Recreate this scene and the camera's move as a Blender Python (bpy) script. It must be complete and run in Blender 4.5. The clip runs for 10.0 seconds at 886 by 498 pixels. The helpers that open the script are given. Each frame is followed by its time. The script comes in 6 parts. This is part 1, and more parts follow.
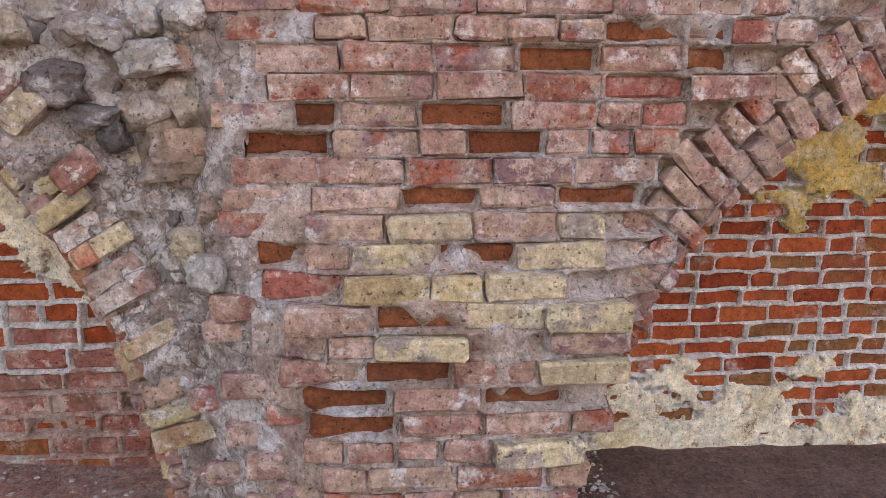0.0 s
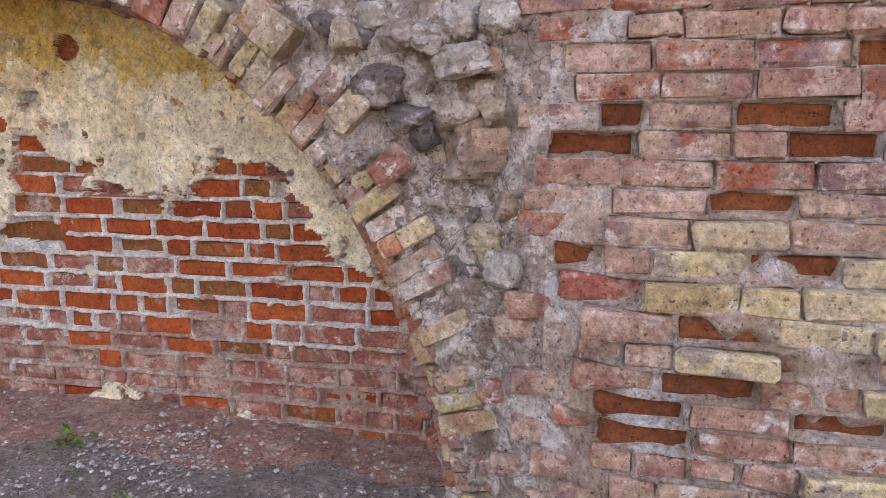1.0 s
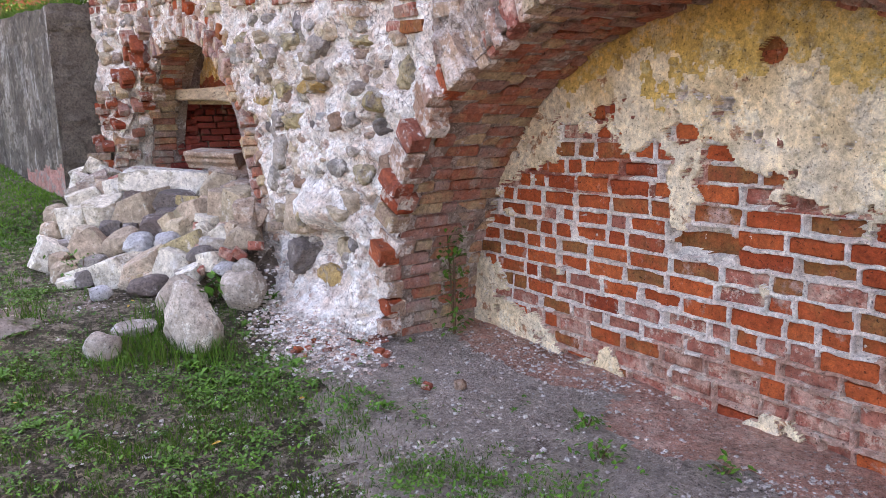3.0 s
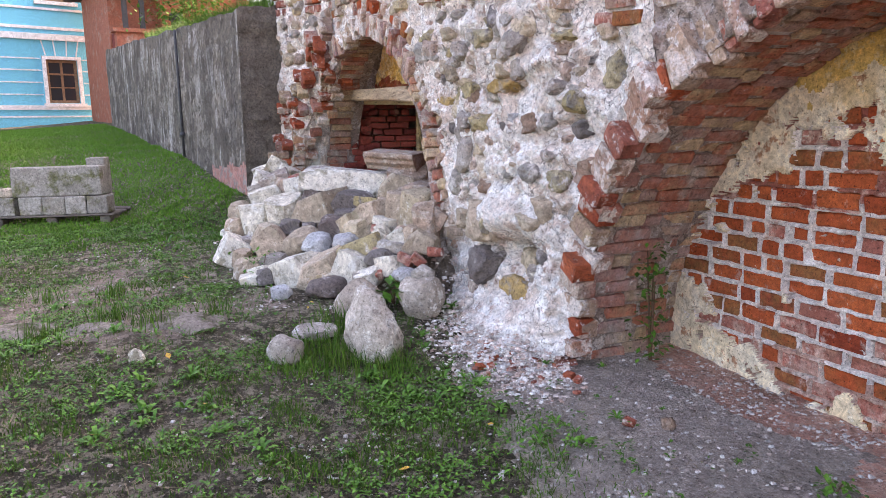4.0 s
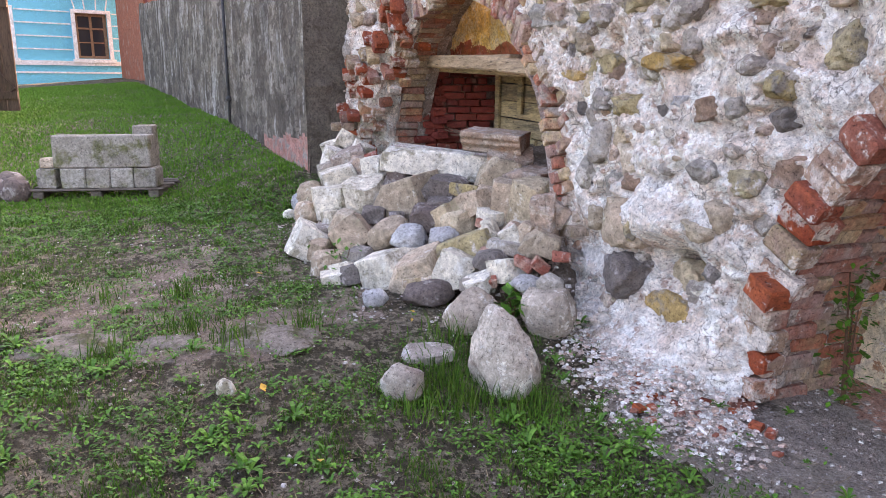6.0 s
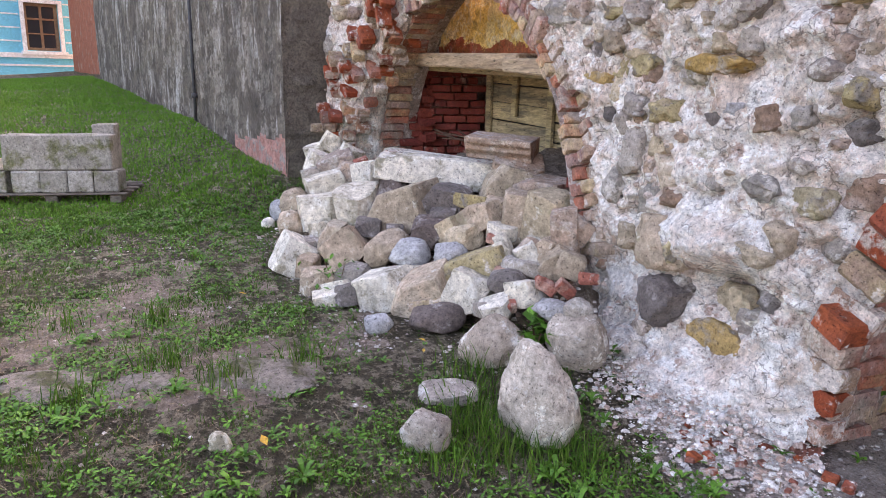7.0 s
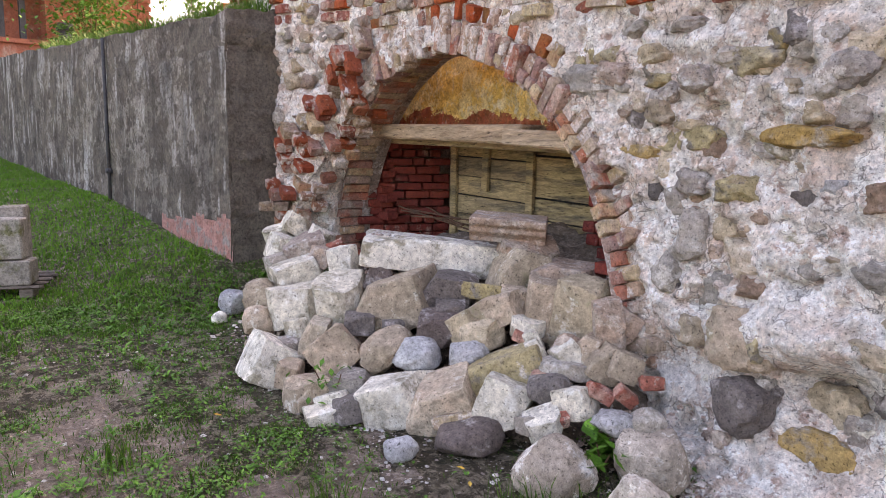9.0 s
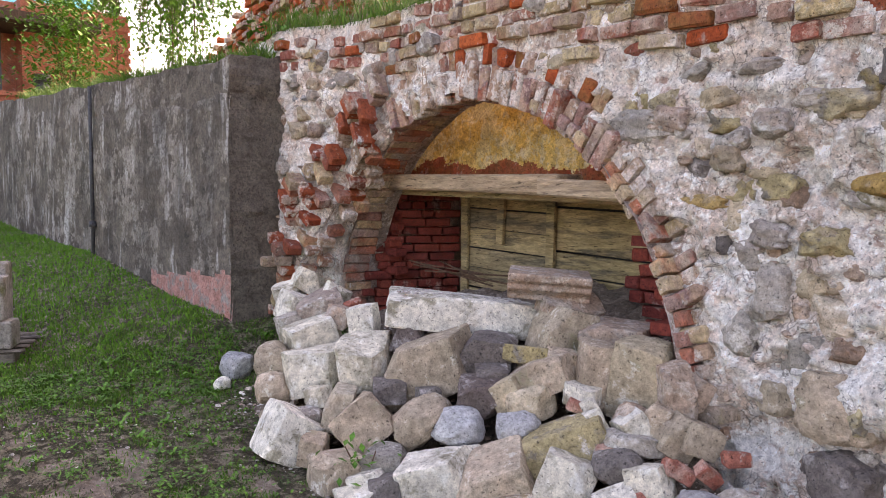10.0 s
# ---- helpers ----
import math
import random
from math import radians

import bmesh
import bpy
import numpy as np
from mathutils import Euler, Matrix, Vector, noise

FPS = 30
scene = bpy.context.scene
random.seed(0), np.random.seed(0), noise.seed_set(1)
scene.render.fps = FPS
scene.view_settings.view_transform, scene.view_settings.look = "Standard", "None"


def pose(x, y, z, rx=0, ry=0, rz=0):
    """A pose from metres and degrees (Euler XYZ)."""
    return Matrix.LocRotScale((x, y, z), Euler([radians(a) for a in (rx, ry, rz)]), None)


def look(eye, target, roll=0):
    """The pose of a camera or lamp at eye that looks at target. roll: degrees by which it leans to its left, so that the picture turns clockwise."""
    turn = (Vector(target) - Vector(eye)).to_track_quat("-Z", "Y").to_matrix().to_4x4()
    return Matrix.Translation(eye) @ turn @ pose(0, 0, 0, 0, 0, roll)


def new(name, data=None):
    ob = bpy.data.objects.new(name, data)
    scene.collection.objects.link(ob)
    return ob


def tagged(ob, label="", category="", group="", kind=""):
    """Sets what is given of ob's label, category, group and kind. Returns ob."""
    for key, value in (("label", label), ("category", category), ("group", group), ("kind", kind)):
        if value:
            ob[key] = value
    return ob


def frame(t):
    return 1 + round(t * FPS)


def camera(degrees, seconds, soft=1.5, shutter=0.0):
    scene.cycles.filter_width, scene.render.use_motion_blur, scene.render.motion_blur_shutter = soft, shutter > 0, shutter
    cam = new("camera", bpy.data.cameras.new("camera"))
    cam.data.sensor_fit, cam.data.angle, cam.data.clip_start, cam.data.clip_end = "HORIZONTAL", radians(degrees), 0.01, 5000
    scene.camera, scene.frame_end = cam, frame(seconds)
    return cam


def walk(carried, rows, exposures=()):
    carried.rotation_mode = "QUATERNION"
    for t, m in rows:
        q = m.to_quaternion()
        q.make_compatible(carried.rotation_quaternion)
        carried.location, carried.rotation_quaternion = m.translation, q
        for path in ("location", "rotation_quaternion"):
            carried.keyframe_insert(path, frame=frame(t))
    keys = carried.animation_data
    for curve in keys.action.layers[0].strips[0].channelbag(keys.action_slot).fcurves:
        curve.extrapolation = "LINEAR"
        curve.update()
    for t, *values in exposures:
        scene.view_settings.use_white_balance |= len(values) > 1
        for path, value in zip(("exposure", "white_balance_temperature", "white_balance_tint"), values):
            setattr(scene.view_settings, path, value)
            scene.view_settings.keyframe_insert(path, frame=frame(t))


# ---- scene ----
cam = camera(62.0, 10.0, soft=0.65)
EXPOSURE, KELVIN, TINT = 2.88, 8100, 31.0
METRES, EYE, TILT, LEAN, TURN = 4.6, 1.45, -11.2, 0.0, -5.0
ROWS = [
    (0.0, 0.0, 0.0, 0.0, 0.0, 0.0, -0.0),
    (0.5, -0.0277, -0.0041, 0.0009, 6.65, -0.28, -1.57),
    (1.0, -0.0472, -0.0033, 0.0014, 17.4, -0.68, -3.07),
    (1.5, -0.0655, 0.0182, 0.0034, 31.33, -1.63, -4.28),
    (2.0, -0.0845, 0.0278, 0.006, 44.26, -2.7, -5.51),
    (2.5, -0.1128, 0.0271, 0.0055, 54.99, -3.7, -6.94),
    (3.0, -0.1593, 0.009, 0.0041, 62.13, -4.71, -8.13),
    (4.5, -0.321, -0.0359, -0.0022, 76.27, -7.06, -9.99),
    (5.0, -0.3853, -0.0662, -0.0027, 76.36, -7.71, -10.32),
    (5.5, -0.4307, -0.0902, 0.005, 76.31, -9.12, -10.42),
    (7.0, -0.6121, -0.149, 0.0053, 72.08, -9.13, -11.26),
    (7.5, -0.6682, -0.1608, -0.0019, 70.02, -8.23, -11.33),
    (8.0, -0.7189, -0.1713, 0.004, 68.25, -7.82, -10.94),
    (8.5, -0.7644, -0.2067, -0.0027, 65.5, -5.59, -10.71),
    (9.0, -0.8106, -0.2339, -0.0062, 63.92, -2.31, -10.33),
    (9.5, -0.8672, -0.2442, -0.0111, 63.3, 0.59, -10.07),
    (10.0, -0.9191, -0.2704, -0.0142, 61.71, 2.08, -9.97),
]
walk(cam, [(t, pose(0, 0, EYE, TILT, LEAN, TURN) @ pose(METRES * x, METRES * y, METRES * z, 90 + pitch, roll, yaw)) for t, x, y, z, yaw, pitch, roll in ROWS],
     exposures=[(0.0, EXPOSURE - 0.12, KELVIN + 700, TINT + 1), (1.0, EXPOSURE - 0.06, KELVIN + 600, TINT + 2), (2.5, EXPOSURE + 0.06, KELVIN, TINT + 2), (5.0, EXPOSURE, KELVIN - 500, TINT - 1), (7.5, EXPOSURE - 0.04, KELVIN, TINT), (10.0, EXPOSURE - 0.26, KELVIN + 300, TINT + 1)])

# ---- light ----
world = bpy.data.worlds.new("sky")
scene.world = world
world.use_nodes = True
wn = world.node_tree
sky = wn.nodes.new("ShaderNodeTexSky")
sky.sky_type = 'NISHITA'
sky.sun_disc = False
SUN_EL, SUN_AZ = 33.0, -24.0  # degrees; azimuth from +y towards +x
sky.sun_elevation, sky.sun_rotation = radians(SUN_EL), radians(SUN_AZ)
sky.air_density, sky.dust_density, sky.ozone_density = 1.0, 4.0, 1.0
wn.links.new(sky.outputs[0], wn.nodes["Background"].inputs[0])
wn.nodes["Background"].inputs[1].default_value = 0.15
sun = new("sun", bpy.data.lights.new("sun", 'SUN'))
sun.data.energy, sun.data.angle, sun.data.color = 3.0, radians(0.6), (1.0, 0.93, 0.82)
sdir = Vector((math.sin(radians(SUN_AZ)) * math.cos(radians(SUN_EL)), math.cos(radians(SUN_AZ)) * math.cos(radians(SUN_EL)), math.sin(radians(SUN_EL))))
sun.matrix_world = look(sdir * 60, (0, 0, 0))

# ---- materials ----


def material(name, palette, scale=6.0, mix=0.35, rough=0.9, bump=0.5, per_object=True, island=False,
             stain=None, stain_scale=3.0, stain_at=(0.55, 0.68), grain=150.0, stretch=(1, 1, 1),
             stain2=None, stain2_scale=14.0, stain2_at=(0.6, 0.7), bump_scale=40.0, metal=0.0, mottle_scale=34.0, crack=0.0, crack_scale=9.0, flakes=None, flakes_scale=11.0, flakes_at=0.515, streak=None, pores=70.0):
    """A rough mineral surface: palette chosen by piece and by broad noise, stains at two scales, fine grain and relief."""
    m = bpy.data.materials.new(name)
    m.use_nodes = True
    nt = m.node_tree
    N, L = nt.nodes, nt.links
    bsdf = N["Principled BSDF"]
    geo = N.new("ShaderNodeNewGeometry")
    mapping = N.new("ShaderNodeMapping")
    mapping.inputs["Scale"].default_value = stretch
    L.new(geo.outputs["Position"], mapping.inputs["Vector"])
    pos = mapping.outputs[0]

    def noise_tex(sc, detail=6.0, rgh=0.6, vec=None):
        n = N.new("ShaderNodeTexNoise")
        n.inputs["Scale"].default_value, n.inputs["Detail"].default_value, n.inputs["Roughness"].default_value = sc, detail, rgh
        L.new(vec if vec is not None else pos, n.inputs["Vector"])
        return n.outputs["Fac"]

    def math_node(op, a, b):
        n = N.new("ShaderNodeMath")
        n.operation = op
        for i, v in enumerate((a, b)):
            if isinstance(v, (int, float)):
                n.inputs[i].default_value = v
            else:
                L.new(v, n.inputs[i])
        return n.outputs[0]

    broad = noise_tex(scale)
    f = math_node('ADD', math_node('MULTIPLY', math_node('SUBTRACT', broad, 0.5), mix * 3.0), 0.5)
    if per_object or island:
        if island:
            rnd = geo.outputs["Random Per Island"]
        else:
            rnd = N.new("ShaderNodeObjectInfo").outputs["Random"]
        f = math_node('ADD', math_node('MULTIPLY', rnd, 0.9), math_node('MULTIPLY', math_node('SUBTRACT', broad, 0.45), mix * 1.4))
    ramp = N.new("ShaderNodeValToRGB")
    while len(ramp.color_ramp.elements) < len(palette):
        ramp.color_ramp.elements.new(0.5)
    for i, c in enumerate(palette):
        e = ramp.color_ramp.elements[i]
        e.position, e.color = i / max(1, len(palette) - 1), (*c, 1)
    L.new(f, ramp.inputs[0])
    col = ramp.outputs[0]

    def blend(kind, fac, a, b):
        n = N.new("ShaderNodeMix")
        n.data_type, n.blend_type = 'RGBA', kind
        if isinstance(fac, (int, float)):
            n.inputs[0].default_value = fac
        else:
            L.new(fac, n.inputs[0])
        for s, v in ((6, a), (7, b)):
            if isinstance(v, tuple):
                n.inputs[s].default_value = (*v, 1)
            else:
                L.new(v, n.inputs[s])
        return n.outputs[2]

    def step(fac, lo, hi):
        n = N.new("ShaderNodeMapRange")
        n.inputs["From Min"].default_value, n.inputs["From Max"].default_value = lo, hi
        L.new(fac, n.inputs["Value"])
        return n.outputs[0]

    if stain:
        col = blend('MIX', step(noise_tex(stain_scale, 9, 0.68), stain_at[0] - 0.055, stain_at[1] - 0.07), col, stain)
    if stain2:
        col = blend('MIX', step(noise_tex(stain2_scale, 9, 0.7), stain2_at[0] - 0.055, stain2_at[1] - 0.07), col, stain2)
    fine = noise_tex(grain, 5, 0.75)
    if flakes:
        warp = noise_tex(flakes_scale * 0.4, 10, 0.75)
        col = blend('MIX', step(math_node('ADD', math_node('MULTIPLY', warp, 0.6), math_node('MULTIPLY', noise_tex(flakes_scale, 12, 0.8), 0.4)), flakes_at, flakes_at + 0.015), col, flakes)
    if streak:
        drip = N.new("ShaderNodeMapping")
        drip.inputs["Scale"].default_value = (1, 1, 0.20)
        L.new(geo.outputs["Position"], drip.inputs["Vector"])
        run = step(noise_tex(5.0, 3.0, 0.55, drip.outputs[0]), 0.53, 0.60)
        run = math_node('MULTIPLY', run, step(noise_tex(0.9, 5, 0.65), 0.45, 0.54))
        run = math_node('MULTIPLY', run, step(noise_tex(16.0, 9, 0.78), 0.42, 0.50))
        col = blend('MIX', math_node('MULTIPLY', run, 0.85), col, streak)
        wet = step(noise_tex(2.2, 6, 0.6, drip.outputs[0]), 0.50, 0.66)
        col = blend('MIX', math_node('MULTIPLY', wet, 0.55), col, (0.055, 0.048, 0.042))
    if crack:
        vor = N.new("ShaderNodeTexVoronoi")
        vor.feature = 'DISTANCE_TO_EDGE'
        vor.inputs["Scale"].default_value = crack_scale
        wob = N.new("ShaderNodeVectorMath")
        wob.operation = 'MULTIPLY_ADD'
        nz = N.new("ShaderNodeTexNoise")
        nz.inputs["Scale"].default_value, nz.inputs["Detail"].default_value = 14.0, 6.0
        L.new(pos, nz.inputs["Vector"])
        L.new(nz.outputs["Color"], wob.inputs[0])
        wob.inputs[1].default_value = (0.12, 0.12, 0.12)
        L.new(pos, wob.inputs[2])
        L.new(wob.outputs[0], vor.inputs["Vector"])
        line = step(vor.outputs["Distance"], 0.055, 0.0)
        line = math_node('MULTIPLY', line, step(noise_tex(crack_scale * 0.6, 5, 0.6), 0.47, 0.56))
        col = blend('MIX', math_node('MULTIPLY', line, crack), col, (0.10, 0.075, 0.06))

    def mottle(fac, lo, hi, dark, light, c):
        g = N.new("ShaderNodeValToRGB")
        g.color_ramp.elements[0].color, g.color_ramp.elements[1].color = (dark, dark, dark * 0.98, 1), (light, light, light * 0.99, 1)
        L.new(step(fac, lo, hi), g.inputs[0])
        return blend('MULTIPLY', 1.0, c, g.outputs[0])

    col = mottle(noise_tex(mottle_scale, 12, 0.8), 0.38, 0.62, 0.58, 1.30, col)
    col = mottle(noise_tex(mottle_scale * 0.22, 6, 0.6), 0.33, 0.67, 0.80, 1.16, col)
    col = mottle(fine, 0.36, 0.64, 0.84, 1.14, col)
    # dark pores and broken edges
    if pores:
        col = mottle(noise_tex(pores, 4, 0.55), 0.33, 0.39, 0.34, 1.0, col)
    L.new(col, bsdf.inputs["Base Color"])
    bsdf.inputs["Roughness"].default_value = rough
    bsdf.inputs["Metallic"].default_value = metal
    bsdf.inputs["Specular IOR Level"].default_value = 0.25
    b1 = N.new("ShaderNodeBump")
    b1.inputs["Strength"].default_value, b1.inputs["Distance"].default_value = min(1.0, bump * 1.3), 0.03
    L.new(noise_tex(bump_scale, 8, 0.7), b1.inputs["Height"])
    b2 = N.new("ShaderNodeBump")
    b2.inputs["Strength"].default_value, b2.inputs["Distance"].default_value = bump * 0.7, 0.004
    L.new(fine, b2.inputs["Height"])
    L.new(b1.outputs[0], b2.inputs["Normal"])
    L.new(b2.outputs[0], bsdf.inputs["Normal"])
    return m


LIME = (0.66, 0.62, 0.60)
M_RED = material("red_brick", [(0.27, 0.045, 0.018), (0.40, 0.075, 0.024), (0.50, 0.115, 0.036), (0.44, 0.085, 0.028), (0.27, 0.115, 0.042), (0.36, 0.065, 0.034)],
                 scale=9, stain=(0.50, 0.33, 0.29), stain_at=(0.64, 0.74), stain_scale=6, stain2=LIME, stain2_at=(0.70, 0.75))
M_PIER = material("weathered_brick", [(0.26, 0.15, 0.145), (0.40, 0.215, 0.175), (0.46, 0.29, 0.21), (0.32, 0.135, 0.11), (0.44, 0.27, 0.215), (0.37, 0.10, 0.055), (0.31, 0.20, 0.195), (0.50, 0.34, 0.24), (0.29, 0.16, 0.16)],
                  scale=7, stain=(0.44, 0.29, 0.21), stain_scale=5, stain2=(0.60, 0.52, 0.48), stain2_at=(0.62, 0.70), stain2_scale=11, mix=0.75, flakes=(0.52, 0.36, 0.30), flakes_scale=9.0, flakes_at=0.528)
M_YELLOW = material("yellow_brick", [(0.44, 0.31, 0.17), (0.53, 0.40, 0.22), (0.58, 0.46, 0.29), (0.42, 0.29, 0.21)],
                    scale=9, stain=(0.33, 0.26, 0.22), stain_scale=9, stain_at=(0.58, 0.66), stain2=(0.6, 0.52, 0.4), flakes=(0.64, 0.54, 0.36), flakes_at=0.538)
M_VAULT = material("vault_brick", [(0.38, 0.25, 0.22), (0.46, 0.15, 0.09), (0.56, 0.43, 0.27), (0.40, 0.26, 0.235), (0.44, 0.15, 0.09), (0.58, 0.46, 0.29)],
                   scale=8, stain=(0.45, 0.38, 0.33), stain_at=(0.6, 0.72), stain2=LIME, stain2_at=(0.68, 0.75))
M_RING = material("arch_brick", [(0.40, 0.30, 0.17), (0.31, 0.19, 0.17), (0.35, 0.13, 0.085), (0.47, 0.37, 0.21), (0.33, 0.22, 0.19), (0.38, 0.09, 0.045)],
                  scale=8, stain=(0.52, 0.41, 0.34), stain_at=(0.55, 0.7), stain2=LIME, stain2_at=(0.66, 0.74), flakes=(0.62, 0.54, 0.47), flakes_at=0.538)
M_REDD = material("dusty_red_brick", [(0.32, 0.10, 0.075), (0.40, 0.15, 0.11), (0.36, 0.11, 0.08), (0.30, 0.14, 0.10)], scale=9, mix=0.6, stain=(0.54, 0.33, 0.27), stain_scale=6, stain_at=(0.55, 0.67), stain2=(0.62, 0.50, 0.45), stain2_at=(0.64, 0.72), flakes=(0.56, 0.38, 0.31), flakes_at=0.548)
M_MAROON = material("maroon_brick", [(0.17, 0.032, 0.026), (0.24, 0.045, 0.034), (0.29, 0.06, 0.04), (0.20, 0.045, 0.04)], scale=9, stain=(0.40, 0.26, 0.23), stain_scale=6, stain_at=(0.66, 0.76))
M_MEADOW = material("lawn_grass", [(0.055, 0.18, 0.012), (0.085, 0.24, 0.018), (0.12, 0.29, 0.028), (0.15, 0.24, 0.04)], per_object=False, island=True, scale=0.5, mix=0.3, rough=0.7, bump=0.0)
M_WCHIP = material("white_mortar_chips", [(0.78, 0.73, 0.70), (0.90, 0.87, 0.85), (0.55, 0.38, 0.31), (0.72, 0.65, 0.61)], per_object=False, island=True, scale=8, bump=0.5)
M_LRING = material("lime_coated_brick", [(0.40, 0.24, 0.19), (0.46, 0.33, 0.24), (0.38, 0.15, 0.10)], scale=8, stain=(0.66, 0.57, 0.52), stain_scale=6, stain_at=(0.57, 0.68), stain2=(0.72, 0.67, 0.64), stain2_scale=14, stain2_at=(0.63, 0.71), flakes=(0.70, 0.62, 0.57))
M_LIME = material("lime_rubble_mortar", [(0.60, 0.46, 0.39), (0.74, 0.62, 0.55), (0.84, 0.77, 0.72), (0.66, 0.52, 0.44), (0.80, 0.72, 0.67)], per_object=False, scale=3.0, mix=0.9,
                  stain=(0.46, 0.31, 0.26), stain_scale=6, stain_at=(0.64, 0.72), stain2=(0.90, 0.88, 0.86), stain2_scale=9, stain2_at=(0.58, 0.68), bump=1.0, bump_scale=22, crack=0.75, crack_scale=11.0, flakes=(0.92, 0.885, 0.86), flakes_scale=13.0)
M_PMORTAR = material("pier_mortar", [(0.40, 0.27, 0.215), (0.52, 0.37, 0.295), (0.44, 0.29, 0.24)], per_object=False, scale=4, mix=0.6,
                     stain=(0.68, 0.63, 0.62), stain_scale=3.5, stain_at=(0.58, 0.66), bump=0.8, crack=0.6, crack_scale=14.0, flakes=(0.62, 0.50, 0.44))
M_GREYM = material("grey_mortar", [(0.27, 0.205, 0.175), (0.37, 0.29, 0.25), (0.46, 0.37, 0.325)], per_object=False, scale=4, mix=0.7,
                   stain=(0.66, 0.63, 0.62), stain_scale=3.5, stain_at=(0.60, 0.68), stain2=(0.4, 0.26, 0.22), stain2_at=(0.6, 0.7), stain2_scale=7, bump=1.0, bump_scale=25, crack=0.8, crack_scale=12.0, flakes=(0.62, 0.55, 0.51), flakes_scale=13.0)
M_WMORTAR = material("white_joint_mortar", [(0.66, 0.52, 0.45), (0.82, 0.74, 0.70), (0.70, 0.54, 0.47)], per_object=False, scale=5, mix=0.6,
                     stain=(0.46, 0.28, 0.22), stain_scale=3, stain_at=(0.64, 0.74), bump=0.7, flakes=(0.84, 0.80, 0.76))
M_PLASTER = material("lime_plaster", [(0.66, 0.50, 0.30), (0.74, 0.60, 0.40), (0.78, 0.67, 0.51), (0.68, 0.50, 0.27)], per_object=False, scale=1.6, mix=0.7,
                     stain=(0.42, 0.22, 0.13), stain_scale=8, stain_at=(0.64, 0.70), stain2=(0.82, 0.74, 0.61), stain2_scale=6, stain2_at=(0.60, 0.72), bump=0.45, bump_scale=22, crack=0.35, crack_scale=5.0, flakes=(0.82, 0.73, 0.57), flakes_scale=7.0, mottle_scale=22.0)
M_OCHRE = material("ochre_plaster", [(0.54, 0.34, 0.09), (0.66, 0.45, 0.15), (0.72, 0.54, 0.25)], per_object=False, scale=2.2, mix=0.7,
                   stain=(0.30, 0.22, 0.12), stain_scale=6, stain_at=(0.62, 0.74), stain2=(0.62, 0.53, 0.36), stain2_scale=8, stain2_at=(0.58, 0.68), bump=0.45, bump_scale=22, crack=0.3, crack_scale=5.0, flakes=(0.62, 0.50, 0.27), flakes_scale=7.0)
M_BLOCK = material("limestone_block", [(0.50, 0.40, 0.28), (0.62, 0.51, 0.38), (0.42, 0.34, 0.26), (0.56, 0.43, 0.33), (0.64, 0.56, 0.45)],
                   scale=7, stain=(0.24, 0.22, 0.13), stain_scale=5, stain_at=(0.63, 0.74), stain2=(0.62, 0.58, 0.52), stain2_scale=10, bump=0.6, stain2_at=(0.64, 0.74), mottle_scale=20.0)
M_COBBLE = material("grey_boulder", [(0.25, 0.225, 0.205), (0.37, 0.335, 0.30), (0.29, 0.245, 0.22), (0.43, 0.385, 0.34), (0.28, 0.21, 0.18)],
                    scale=8, stain=(0.55, 0.54, 0.53), stain_scale=6, stain_at=(0.62, 0.74), bump=0.35, flakes=(0.52, 0.48, 0.44), flakes_at=0.538)
M_BOULDER = material("pale_granite", [(0.40, 0.325, 0.265), (0.55, 0.48, 0.415), (0.36, 0.295, 0.245)], scale=6, mix=0.6,
                     stain=(0.30, 0.24, 0.20), stain_scale=8, stain_at=(0.62, 0.74), stain2=(0.66, 0.64, 0.62), stain2_scale=5, bump=0.35, stain2_at=(0.64, 0.74), flakes=(0.76, 0.72, 0.66), flakes_at=0.538)
M_DIRT = material("bare_soil", [(0.14, 0.105, 0.08), (0.20, 0.152, 0.12), (0.27, 0.213, 0.175)], per_object=False, scale=1.1, mix=0.6,
                  stain=(0.10, 0.08, 0.06), stain_scale=2.6, stain_at=(0.62, 0.74), stain2=(0.30, 0.26, 0.23), stain2_scale=60, stain2_at=(0.62, 0.70), bump=1.0, bump_scale=30, grain=140, flakes=(0.31, 0.25, 0.21), flakes_scale=20.0)
M_DUST = material("brick_dust_soil", [(0.44, 0.205, 0.15), (0.52, 0.275, 0.21), (0.44, 0.28, 0.22)], per_object=False, scale=2.5, mix=0.6,
                  stain=(0.22, 0.15, 0.115), stain_scale=4, stain_at=(0.60, 0.72), stain2=(0.5, 0.42, 0.37), stain2_scale=60, stain2_at=(0.62, 0.7), bump=1.0, bump_scale=30, grain=140, flakes=(0.56, 0.36, 0.29), flakes_scale=20.0)
M_TURF = material("mossy_turf_soil", [(0.05, 0.043, 0.026), (0.085, 0.068, 0.044), (0.125, 0.102, 0.07)], per_object=False, scale=1.6, mix=0.7,
                  stain=(0.045, 0.05, 0.02), stain_scale=5, stain_at=(0.58, 0.70), stain2=(0.26, 0.22, 0.16), stain2_scale=25, stain2_at=(0.58, 0.68), bump=1.0, bump_scale=35, grain=140, flakes=(0.30, 0.25, 0.19), flakes_scale=20.0, mottle_scale=45.0)
